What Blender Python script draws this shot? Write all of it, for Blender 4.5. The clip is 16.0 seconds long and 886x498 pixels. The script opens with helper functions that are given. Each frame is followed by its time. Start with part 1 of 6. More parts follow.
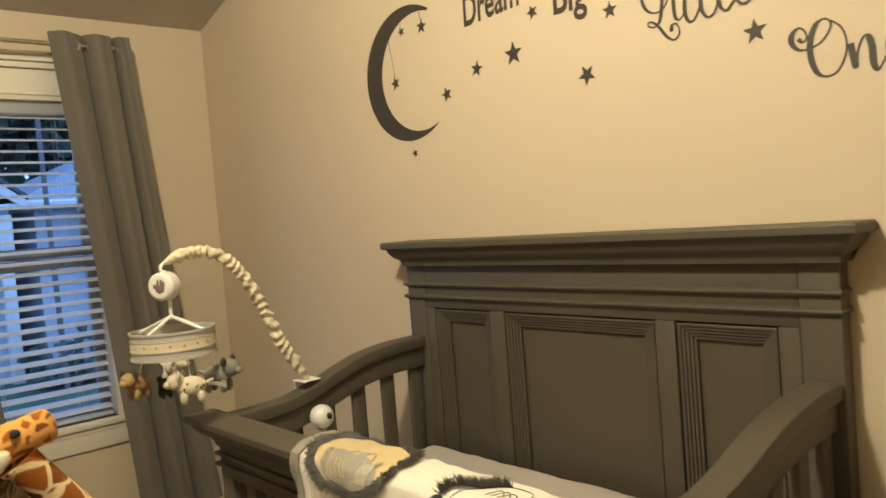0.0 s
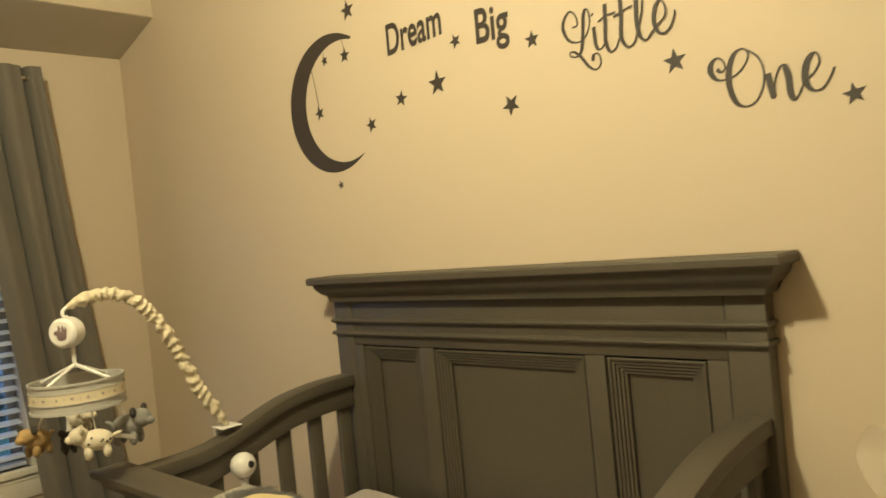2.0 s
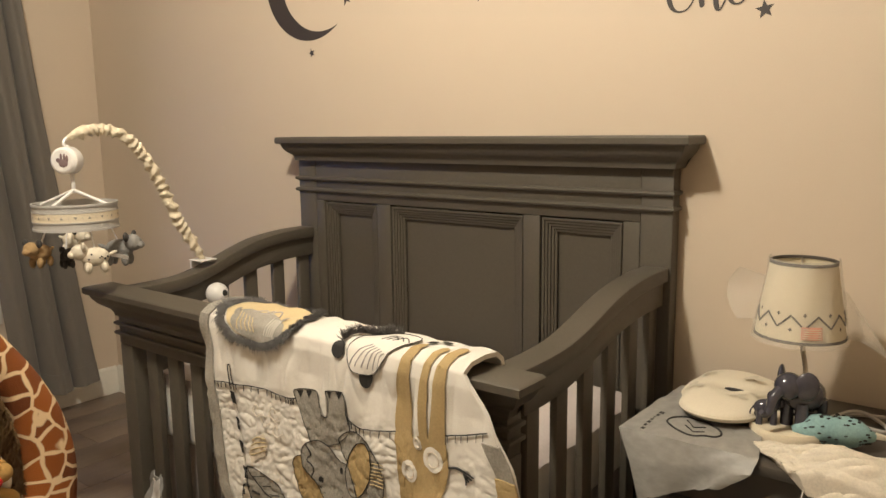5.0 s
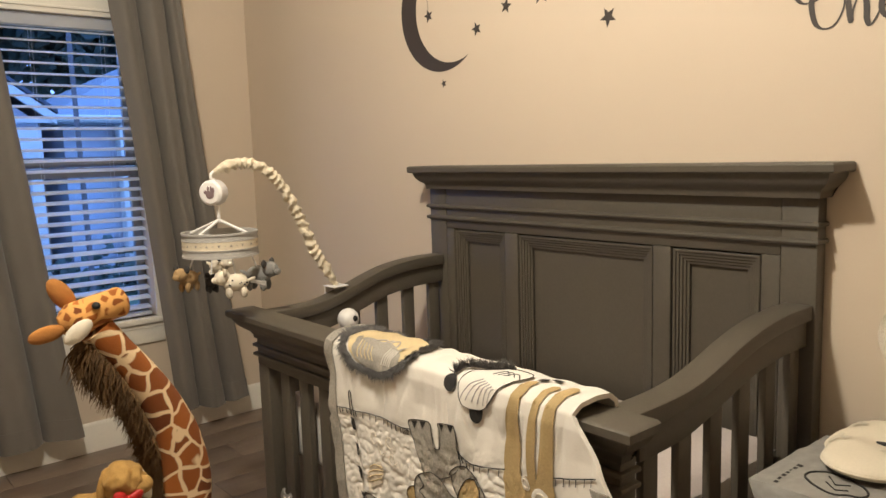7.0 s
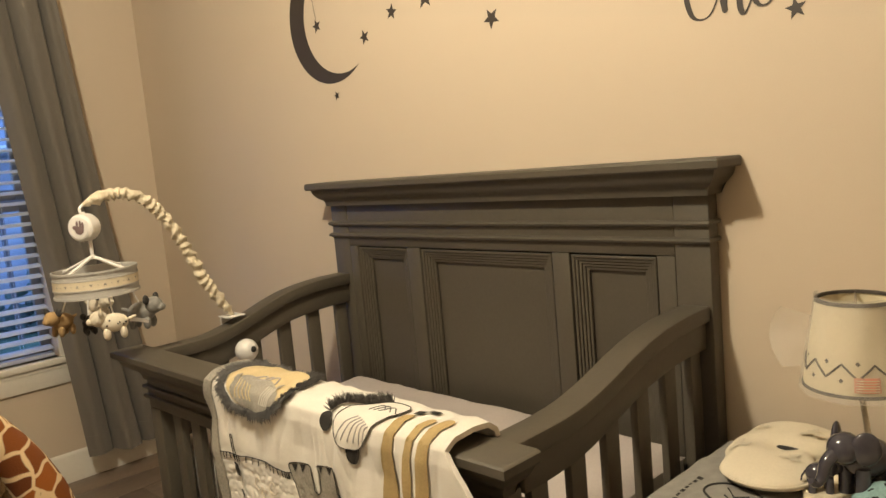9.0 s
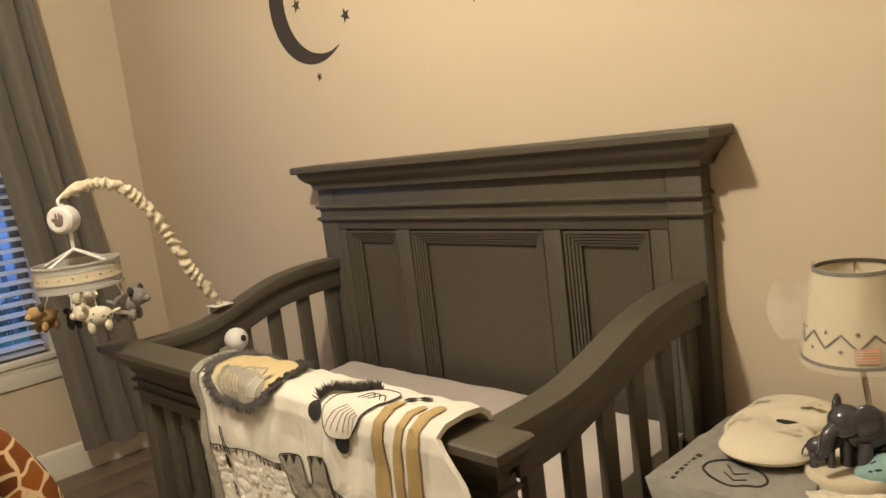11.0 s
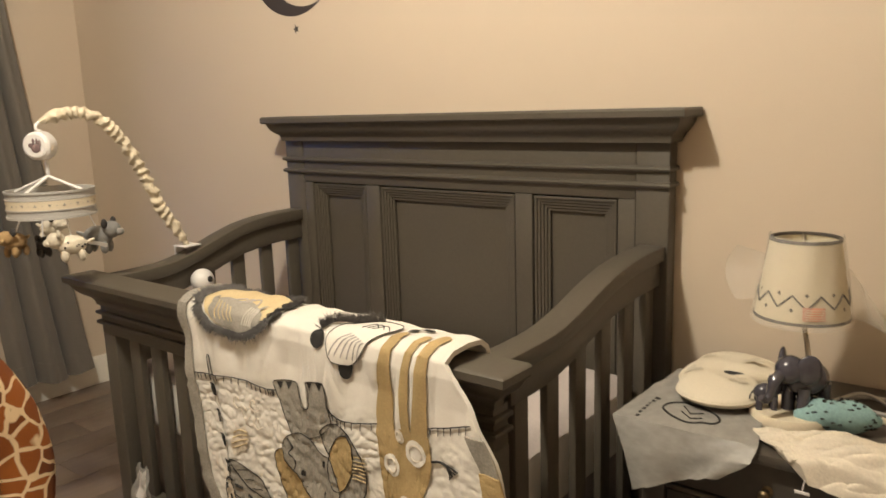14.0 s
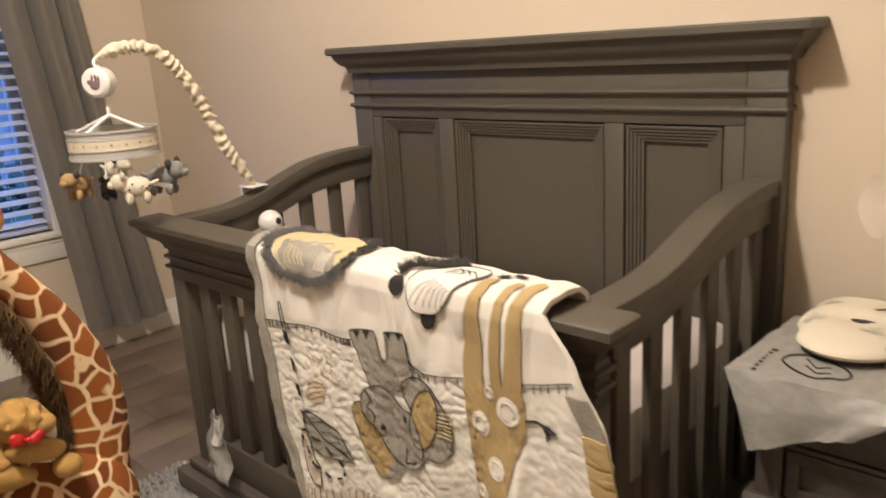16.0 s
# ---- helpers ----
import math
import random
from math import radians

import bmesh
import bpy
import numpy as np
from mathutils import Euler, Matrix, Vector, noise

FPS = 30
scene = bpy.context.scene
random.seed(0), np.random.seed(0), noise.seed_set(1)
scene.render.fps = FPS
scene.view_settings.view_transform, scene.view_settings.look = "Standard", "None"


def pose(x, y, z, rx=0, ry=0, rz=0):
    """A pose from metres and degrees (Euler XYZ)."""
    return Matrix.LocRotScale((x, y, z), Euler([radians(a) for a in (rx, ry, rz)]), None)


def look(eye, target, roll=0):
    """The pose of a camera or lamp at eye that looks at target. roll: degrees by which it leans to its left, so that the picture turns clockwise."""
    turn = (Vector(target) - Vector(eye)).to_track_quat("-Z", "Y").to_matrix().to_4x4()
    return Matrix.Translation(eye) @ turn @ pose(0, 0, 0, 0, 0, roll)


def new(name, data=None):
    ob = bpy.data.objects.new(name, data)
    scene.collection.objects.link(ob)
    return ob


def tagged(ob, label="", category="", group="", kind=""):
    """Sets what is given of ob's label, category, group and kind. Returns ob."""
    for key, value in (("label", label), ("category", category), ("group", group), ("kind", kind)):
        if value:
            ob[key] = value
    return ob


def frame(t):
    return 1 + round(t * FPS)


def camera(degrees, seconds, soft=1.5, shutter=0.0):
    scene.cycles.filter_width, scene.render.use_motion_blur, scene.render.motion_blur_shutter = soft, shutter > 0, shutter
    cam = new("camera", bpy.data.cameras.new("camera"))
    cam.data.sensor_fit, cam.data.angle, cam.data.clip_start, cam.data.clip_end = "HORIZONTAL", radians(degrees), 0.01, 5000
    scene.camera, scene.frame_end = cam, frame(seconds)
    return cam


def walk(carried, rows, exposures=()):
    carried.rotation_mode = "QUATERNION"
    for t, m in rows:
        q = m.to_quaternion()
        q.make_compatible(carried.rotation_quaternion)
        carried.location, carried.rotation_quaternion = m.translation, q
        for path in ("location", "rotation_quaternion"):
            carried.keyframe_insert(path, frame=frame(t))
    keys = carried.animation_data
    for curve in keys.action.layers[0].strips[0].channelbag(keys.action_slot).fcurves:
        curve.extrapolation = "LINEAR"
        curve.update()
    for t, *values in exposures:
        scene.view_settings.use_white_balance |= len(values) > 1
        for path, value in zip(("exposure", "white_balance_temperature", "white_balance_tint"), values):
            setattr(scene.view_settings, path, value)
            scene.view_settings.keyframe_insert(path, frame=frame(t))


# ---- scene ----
cam = camera(60.4, 16.0, 1.5, 0.4)
PATH = [
    (0, (-1.644, -1.253, 1.312), (-0.303, 0.229, 1.223), -4.6),
    (0.5, (-1.645, -1.201, 1.319), (-0.379, 0.346, 1.245), -5.3),
    (1, (-1.582, -1.202, 1.313), (-0.433, 0.43, 1.19), -6.7),
    (1.5, (-1.548, -1.2, 1.304), (-0.259, 0.322, 1.156), -6.1),
    (2, (-1.555, -1.239, 1.332), (-0.107, 0.14, 1.295), -5.6),
    (2.5, (-1.648, -1.261, 1.325), (-0.148, 0.062, 1.294), -3.9),
    (3, (-1.751, -1.26, 1.273), (-0.313, 0.121, 1.112), -0.3),
    (3.5, (-1.817, -1.308, 1.274), (-0.337, 0.012, 1.014), 0.1),
    (4, (-1.862, -1.332, 1.256), (-0.302, -0.122, 0.938), -0.7),
    (6.3, (-1.85, -1.394, 1.27), (-0.339, -0.113, 0.999), -0.7),
    (6.5, (-1.847, -1.398, 1.272), (-0.369, -0.076, 1.007), -0.8),
    (7, (-1.798, -1.396, 1.281), (-0.503, 0.108, 1.03), -1.7),
    (7.5, (-1.702, -1.427, 1.281), (-0.423, 0.089, 1.023), -2.0),
    (8, (-1.651, -1.424, 1.285), (-0.274, 0.008, 1.05), -3.0),
    (10.3, (-1.586, -1.422, 1.292), (-0.212, 0.009, 1.038), -6.9),
    (10.5, (-1.58, -1.42, 1.285), (-0.198, 0.002, 1.021), -6.9),
    (11, (-1.571, -1.405, 1.285), (-0.181, 0.002, 0.99), -7.0),
    (11.5, (-1.584, -1.365, 1.284), (-0.259, 0.103, 0.987), -6.7),
    (12, (-1.605, -1.377, 1.277), (-0.291, 0.102, 0.987), -5.4),
    (12.5, (-1.615, -1.369, 1.282), (-0.163, -0.026, 0.988), -4.6),
    (13, (-1.674, -1.333, 1.287), (-0.224, 0.019, 1.025), -4.3),
    (13.5, (-1.743, -1.335, 1.265), (-0.298, 0.015, 0.967), -2.2),
    (14, (-1.772, -1.348, 1.257), (-0.235, -0.123, 0.886), -1.8),
    (14.5, (-1.792, -1.349, 1.263), (-0.232, -0.16, 0.875), -2.6),
    (15, (-1.813, -1.334, 1.251), (-0.311, -0.088, 0.814), -3.2),
    (15.5, (-1.805, -1.3, 1.227), (-0.346, -0.044, 0.687), -3.4),
    (15.8, (-1.706, -1.276, 1.215), (-0.296, 0.037, 0.678), -3.5),
    (16, (-1.692, -1.222, 1.227), (-0.293, 0.109, 0.709), -3.5),
]
walk(cam, [(t, look(eye, target, roll)) for t, eye, target, roll in PATH],
     [(0.0, 0.08, 7300, 3), (1.5, 0.05, 7700, 0), (2.0, 0.05, 8200, -4), (2.5, 0.0, 7100, 6), (3.0, 0.05, 6600, 10), (3.5, 0.12, 6500, 12), (7.0, 0.22, 6200, 13),
      (8.0, 0.14, 7050, 10), (10.5, 0.12, 6850, 10), (12.5, 0.12, 6850, 12), (13.5, 0.2, 6500, 13), (14.5, 0.28, 6250, 14), (16.0, 0.46, 6150, 18)])

SKY = 2.9
LAMP_AT, LAMP_W, LAMP_COLOUR = (-1.55, -0.25, 2.62), 118.0, (1.0, 0.93, 0.75)

# ---- light ----
world = bpy.data.worlds.new("dusk_sky")
scene.world = world
world.use_nodes = True
bg = world.node_tree.nodes["Background"]
grad = world.node_tree.nodes.new("ShaderNodeTexSky")
grad.sky_type, grad.sun_disc = "NISHITA", False
grad.sun_elevation, grad.sun_rotation = radians(-1.0), radians(200)
blue = world.node_tree.nodes.new("ShaderNodeMix")
blue.data_type = "RGBA"
blue.inputs["Factor"].default_value = 0.92
blue.inputs[7].default_value = (0.15, 0.36, 1.0, 1)
world.node_tree.links.new(grad.outputs["Color"], blue.inputs[6])
world.node_tree.links.new(blue.outputs[2], bg.inputs["Color"])
bg.inputs["Strength"].default_value = SKY


def lamp(name, loc, watts, colour, radius):
    d = bpy.data.lights.new(name, "POINT")
    d.energy, d.color, d.shadow_soft_size = watts, colour, radius
    o = new(name, d)
    o.location = loc
    return o


lamp("ceiling_bulb", LAMP_AT, LAMP_W, LAMP_COLOUR, 0.07)


# ---- materials ----
def mat(name, colour, rough=0.6, scale=20.0, vary=0.12, bump=0.15, metal=0.0, fine=6.0, dist=0.002, coat=0.0, sheen=0.0, alpha=1.0, trans=0.0, rand=0.0):
    m = bpy.data.materials.new(name)
    m.use_nodes = True
    nt = m.node_tree
    b = nt.nodes["Principled BSDF"]
    tc = nt.nodes.new("ShaderNodeTexCoord")
    n1 = nt.nodes.new("ShaderNodeTexNoise")
    n1.inputs["Scale"].default_value, n1.inputs["Detail"].default_value = scale * 0.25, 4
    n2 = nt.nodes.new("ShaderNodeTexNoise")
    n2.inputs["Scale"].default_value, n2.inputs["Detail"].default_value = scale * fine, 5
    for n in (n1, n2):
        nt.links.new(tc.outputs["Object"], n.inputs["Vector"])
    add = nt.nodes.new("ShaderNodeMath")
    add.operation = "ADD"
    nt.links.new(n1.outputs["Fac"], add.inputs[0])
    nt.links.new(n2.outputs["Fac"], add.inputs[1])
    last = add.outputs[0]
    if rand:
        oi = nt.nodes.new("ShaderNodeObjectInfo")
        mul = nt.nodes.new("ShaderNodeMath")
        mul.operation = "MULTIPLY_ADD"
        mul.inputs[1].default_value = rand
        nt.links.new(oi.outputs["Random"], mul.inputs[0])
        nt.links.new(last, mul.inputs[2])
        last = mul.outputs[0]
    ramp = nt.nodes.new("ShaderNodeMapRange")
    ramp.inputs["From Min"].default_value, ramp.inputs["From Max"].default_value = 0.6, 1.4 + rand
    ramp.inputs["To Min"].default_value, ramp.inputs["To Max"].default_value = 1 - vary, 1 + vary
    nt.links.new(last, ramp.inputs["Value"])
    mix = nt.nodes.new("ShaderNodeVectorMath")
    mix.operation = "SCALE"
    mix.inputs[0].default_value = colour
    nt.links.new(ramp.outputs["Result"], mix.inputs["Scale"])
    nt.links.new(mix.outputs["Vector"], b.inputs["Base Color"])
    bp = nt.nodes.new("ShaderNodeBump")
    bp.inputs["Strength"].default_value, bp.inputs["Distance"].default_value = bump, dist
    nt.links.new(n2.outputs["Fac"], bp.inputs["Height"])
    nt.links.new(bp.outputs["Normal"], b.inputs["Normal"])
    rr = nt.nodes.new("ShaderNodeMapRange")
    rr.inputs["To Min"].default_value, rr.inputs["To Max"].default_value = max(rough - 0.08, 0.02), min(rough + 0.08, 1)
    nt.links.new(n1.outputs["Fac"], rr.inputs["Value"])
    nt.links.new(rr.outputs["Result"], b.inputs["Roughness"])
    b.inputs["Metallic"].default_value = metal
    b.inputs["Coat Weight"].default_value = coat
    b.inputs["Sheen Weight"].default_value = sheen
    b.inputs["Alpha"].default_value = alpha
    b.inputs["Transmission Weight"].default_value = trans
    return m


def giraffe_mat(name, scale, lo, hi, seam_colour):
    m = mat(name, (0.5, 0.3, 0.1), 0.95, 60, 0.2, 0.6, dist=0.004)
    nt = m.node_tree
    b = nt.nodes["Principled BSDF"]
    old = b.inputs["Base Color"].links[0].from_socket
    tc = nt.nodes.new("ShaderNodeTexCoord")
    warp = nt.nodes.new("ShaderNodeTexNoise")
    warp.inputs["Scale"].default_value = 9
    nt.links.new(tc.outputs["Object"], warp.inputs["Vector"])
    wmix = nt.nodes.new("ShaderNodeMix")
    wmix.data_type = "RGBA"
    wmix.inputs["Factor"].default_value = 0.06
    nt.links.new(tc.outputs["Object"], wmix.inputs[6])
    nt.links.new(warp.outputs["Color"], wmix.inputs[7])
    v = nt.nodes.new("ShaderNodeTexVoronoi")
    v.feature = "DISTANCE_TO_EDGE"
    v.inputs["Scale"].default_value = scale
    v.inputs["Randomness"].default_value = 0.75
    nt.links.new(wmix.outputs[2], v.inputs["Vector"])
    cell = nt.nodes.new("ShaderNodeTexVoronoi")
    cell.inputs["Scale"].default_value = scale
    cell.inputs["Randomness"].default_value = 0.75
    nt.links.new(wmix.outputs[2], cell.inputs["Vector"])
    r = nt.nodes.new("ShaderNodeMapRange")
    r.inputs["From Min"].default_value, r.inputs["From Max"].default_value = lo, hi
    nt.links.new(v.outputs["Distance"], r.inputs["Value"])
    tone = nt.nodes.new("ShaderNodeMix")
    tone.data_type = "RGBA"
    tone.inputs[6].default_value = (0.15, 0.036, 0.004, 1)
    tone.inputs[7].default_value = (0.36, 0.105, 0.012, 1)
    sep = nt.nodes.new("ShaderNodeSeparateColor")
    nt.links.new(cell.outputs["Color"], sep.inputs["Color"])
    nt.links.new(sep.outputs[0], tone.inputs["Factor"])
    mx = nt.nodes.new("ShaderNodeMix")
    mx.data_type = "RGBA"
    mx.inputs[6].default_value = (*seam_colour, 1)
    nt.links.new(r.outputs["Result"], mx.inputs["Factor"])
    nt.links.new(tone.outputs[2], mx.inputs[7])
    mul = nt.nodes.new("ShaderNodeMix")
    mul.data_type, mul.blend_type = "RGBA", "MULTIPLY"
    mul.inputs["Factor"].default_value = 0.0
    nt.links.new(mx.outputs[2], mul.inputs[6])
    nt.links.new(old, mul.inputs[7])
    nt.links.new(mul.outputs[2], b.inputs["Base Color"])
    return m


def film_mat(name, tint, mixv, rough):
    m = bpy.data.materials.new(name)
    m.use_nodes = True
    nt = m.node_tree
    out = nt.nodes["Material Output"]
    b = nt.nodes["Principled BSDF"]
    b.inputs["Base Color"].default_value = (*tint, 1)
    b.inputs["Roughness"].default_value = rough
    t = nt.nodes.new("ShaderNodeBsdfTransparent")
    n = nt.nodes.new("ShaderNodeTexNoise")
    n.inputs["Scale"].default_value = 14
    r = nt.nodes.new("ShaderNodeMapRange")
    r.inputs["To Min"].default_value, r.inputs["To Max"].default_value = mixv * 0.8, mixv * 1.2
    nt.links.new(n.outputs["Fac"], r.inputs["Value"])
    mx = nt.nodes.new("ShaderNodeMixShader")
    nt.links.new(r.outputs["Result"], mx.inputs[0])
    nt.links.new(t.outputs[0], mx.inputs[1])
    nt.links.new(b.outputs[0], mx.inputs[2])
    nt.links.new(mx.outputs[0], out.inputs["Surface"])
    return m


def wood_floor_mat():
    m = mat("plank_floor", (0.17, 0.125, 0.095), 0.45, 10, 0.3, 0.1, rand=0.6)
    nt = m.node_tree
    for n in [n for n in nt.nodes if n.type == "TEX_NOISE"]:
        mp = nt.nodes.new("ShaderNodeMapping")
        mp.inputs["Scale"].default_value = (0.12, 1.6, 1)
        src = n.inputs["Vector"].links[0].from_socket
        nt.links.new(src, mp.inputs["Vector"])
        nt.links.new(mp.outputs["Vector"], n.inputs["Vector"])
    return m


WALL = mat("wall_paint", (0.60, 0.50, 0.385), 0.75, 8, 0.025, 0.12, fine=40, dist=0.0012)
CEIL = mat("ceiling_paint", (0.50, 0.45, 0.38), 0.85, 8, 0.03, 0.2, fine=40)
TRIM = mat("white_trim_paint", (0.74, 0.70, 0.62), 0.4, 10, 0.03, 0.05)
CRIB = mat("grey_crib_paint", (0.084, 0.071, 0.053), 0.5, 14, 0.10, 0.12, fine=9)
DRESS = mat("dark_brown_dresser_paint", (0.060, 0.050, 0.040), 0.42, 14, 0.10, 0.10)
CURT = mat("grey_curtain_cloth", (0.150, 0.134, 0.114), 0.8, 40, 0.06, 0.25, fine=16, sheen=0.2)
FLOOR = wood_floor_mat()
RUG = mat("grey_rug_pile", (0.36, 0.35, 0.34), 0.95, 30, 0.25, 0.6, dist=0.006)
DECAL = mat("dark_brown_vinyl", (0.045, 0.035, 0.03), 0.55, 20, 0.05, 0.03)
BLIND = mat("white_blind", (0.80, 0.80, 0.80), 0.45, 10, 0.03, 0.03)
SASH = mat("window_vinyl", (0.30, 0.29, 0.28), 0.5, 10, 0.03, 0.03)
CHROME = mat("brushed_steel", (0.55, 0.50, 0.43), 0.28, 30, 0.06, 0.05, metal=1.0)
BRASS = mat("antique_brass", (0.17, 0.125, 0.07), 0.45, 30, 0.1, 0.05, metal=1.0)
SHEET = mat("pale_crib_sheet", (0.50, 0.44, 0.41), 0.85, 30, 0.08, 0.25)
RUFFLE = mat("grey_ruffle_cloth", (0.30, 0.265, 0.245), 0.9, 30, 0.15, 0.3)
CREAM = mat("cream_fabric", (0.68, 0.59, 0.44), 0.85, 40, 0.07, 0.3)
QUILT = mat("white_quilt_cotton", (0.73, 0.685, 0.615), 0.8, 30, 0.03, 0.18, fine=9, dist=0.0015, sheen=0.2)
QGREY = mat("grey_quilt_cotton", (0.30, 0.275, 0.235), 0.85, 38, 0.38, 0.35)
QTAN = mat("tan_quilt_cotton", (0.40, 0.285, 0.13), 0.85, 40, 0.16, 0.35)
QYEL = mat("soft_yellow_cotton", (0.56, 0.44, 0.25), 0.85, 40, 0.12, 0.35)
QHILL = mat("striped_beige_cotton", (0.66, 0.58, 0.47), 0.85, 40, 0.10, 0.35)
FUR = mat("grey_fringe", (0.16, 0.15, 0.145), 0.95, 80, 0.3, 0.8, dist=0.006)
BLACK = mat("black_thread", (0.02, 0.018, 0.016), 0.8, 40, 0.2, 0.2)
WHITEP = mat("white_plastic", (0.80, 0.77, 0.74), 0.3, 20, 0.03, 0.03)
GREYP = mat("warm_grey_plastic", (0.38, 0.35, 0.34), 0.4, 20, 0.05, 0.03)
MAUVE = mat("mauve_print", (0.20, 0.135, 0.135), 0.5, 20, 0.05, 0.03)
RIBBON = mat("light_grey_band", (0.44, 0.42, 0.39), 0.8, 30, 0.06, 0.25)
PLUSHW = mat("cream_plush", (0.74, 0.66, 0.53), 0.95, 80, 0.12, 0.7, dist=0.004)
PLUSHT = mat("tan_plush", (0.40, 0.26, 0.12), 0.95, 80, 0.2, 0.7, dist=0.004)
PLUSHG = mat("grey_plush", (0.25, 0.24, 0.225), 0.95, 80, 0.2, 0.7, dist=0.004)
PLUSHD = mat("charcoal_plush", (0.05, 0.045, 0.042), 0.95, 80, 0.2, 0.6, dist=0.004)
GIRAFFE = giraffe_mat("giraffe_plush", 21.5, 0.055, 0.10, (0.80, 0.60, 0.36))
GHEAD = giraffe_mat("giraffe_head_plush", 44.0, 0.15, 0.24, (0.66, 0.33, 0.09))
MANE = mat("brown_mane", (0.12, 0.062, 0.018), 0.95, 90, 0.35, 0.9, dist=0.006)
EARTAN = mat("rust_plush", (0.42, 0.17, 0.035), 0.95, 80, 0.2, 0.7, dist=0.004)
PUPPY = mat("golden_plush", (0.40, 0.23, 0.065), 0.95, 90, 0.3, 0.45, dist=0.003)
RED = mat("red_satin", (0.45, 0.012, 0.01), 0.4, 30, 0.15, 0.1)
SHADE = mat("cream_lampshade", (0.72, 0.64, 0.46), 0.8, 60, 0.04, 0.2)
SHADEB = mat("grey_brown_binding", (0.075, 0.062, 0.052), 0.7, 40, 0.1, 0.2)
PINK = mat("pink_sticker", (0.75, 0.36, 0.27), 0.6, 30, 0.08, 0.05)
SLATE = mat("slate_glazed_ceramic", (0.055, 0.052, 0.068), 0.16, 20, 0.12, 0.02, coat=0.5)
TURQ = mat("turquoise_cloth", (0.25, 0.40, 0.40), 0.85, 40, 0.22, 0.4)
PILLOW = mat("cream_pillow_cotton", (0.68, 0.61, 0.48), 0.85, 30, 0.05, 0.3)
PRINT = mat("pale_grey_print", (0.58, 0.52, 0.41), 0.85, 30, 0.08, 0.2)
PRINTED = mat("printed_baby_cotton", (0.66, 0.59, 0.48), 0.85, 90, 0.16, 0.25, fine=3)
FILM = film_mat("clear_wrap", (0.85, 0.8, 0.72), 0.24, 0.12)
FROST = film_mat("frosted_plastic", (0.38, 0.36, 0.33), 0.74, 0.46)
POUCH = film_mat("clear_pouch", (0.6, 0.58, 0.55), 0.5, 0.2)
GLASS = film_mat("window_glass", (0.02, 0.02, 0.025), 0.06, 0.03)
SIDING = mat("pale_siding", (0.50, 0.52, 0.56), 0.7, 6, 0.06, 0.1)
SHINGLE = mat("grey_shingles", (0.34, 0.34, 0.36), 0.8, 30, 0.15, 0.3)
POLE = mat("weathered_pole", (0.16, 0.13, 0.12), 0.8, 20, 0.2, 0.3)
ROOF = mat("dark_shingles", (0.10, 0.10, 0.11), 0.9, 30, 0.3, 0.3)
LEAVES = mat("dark_foliage", (0.15, 0.20, 0.17), 0.8, 12, 0.4, 0.4)
BARK = mat("bark", (0.10, 0.07, 0.05), 0.9, 20, 0.3, 0.6)
for thin, share, tint in ((BLIND, 0.60, (0.88, 0.9, 0.92, 1)), (LEAVES, 0.45, (0.22, 0.30, 0.22, 1))):
    nt = thin.node_tree
    tl = nt.nodes.new("ShaderNodeBsdfTranslucent")
    tl.inputs["Color"].default_value = tint
    mx = nt.nodes.new("ShaderNodeMixShader")
    mx.inputs[0].default_value = share
    nt.links.new(nt.nodes["Principled BSDF"].outputs[0], mx.inputs[1])
    nt.links.new(tl.outputs[0], mx.inputs[2])
    nt.links.new(mx.outputs[0], nt.nodes["Material Output"].inputs["Surface"])
LAWN = mat("lawn", (0.07, 0.11, 0.06), 0.95, 10, 0.4, 0.5)

# ---- helpers ----
BASE = {}


def thing(name, loc, label, category, group="", kind=""):
    e = new(name)
    e.location = loc
    BASE[e] = Vector(loc)
    return tagged(e, label, category, group, kind)


def mesh_of(name, bm, material, smooth=True):
    me = bpy.data.meshes.new(name)
    bm.to_mesh(me)
    bm.free()
    me.materials.append(material)
    if smooth:
        me.shade_smooth()
        me.set_sharp_from_angle(angle=radians(35))
    return me


def part(name, bm, material, parent, label=""):
    base = BASE[parent]
    bmesh.ops.translate(bm, verts=bm.verts, vec=-base)
    ob = new(name, mesh_of(name, bm, material))
    ob.parent = parent
    BASE[ob] = base
    return tagged(ob, label)


def solo(name, bm, material, label="", category="", group="", kind=""):
    ob = new(name, mesh_of(name, bm, material))
    BASE[ob] = Vector((0, 0, 0))
    return tagged(ob, label, category, group, kind)


def piece(ob, loc):
    """A further object on the same mesh, shifted by loc."""
    o = ob.copy()
    scene.collection.objects.link(o)
    o.location = Vector(ob.location) + Vector(loc)
    return o


def box(x0, x1, y0, y1, z0, z1, bev=0.003):
    bm = bmesh.new()
    r = bmesh.ops.create_cube(bm, size=1)
    for v in r["verts"]:
        v.co = Vector(((x0 + x1) / 2 + v.co.x * (x1 - x0), (y0 + y1) / 2 + v.co.y * (y1 - y0), (z0 + z1) / 2 + v.co.z * (z1 - z0)))
    if bev:
        bmesh.ops.bevel(bm, geom=bm.edges[:], offset=bev, segments=2, affect="EDGES", profile=0.5)
    return bm


def merge(*bms):
    out = bmesh.new()
    for b in bms:
        me = bpy.data.meshes.new("tmp")
        b.to_mesh(me)
        b.free()
        out.from_mesh(me)
        bpy.data.meshes.remove(me)
    return out


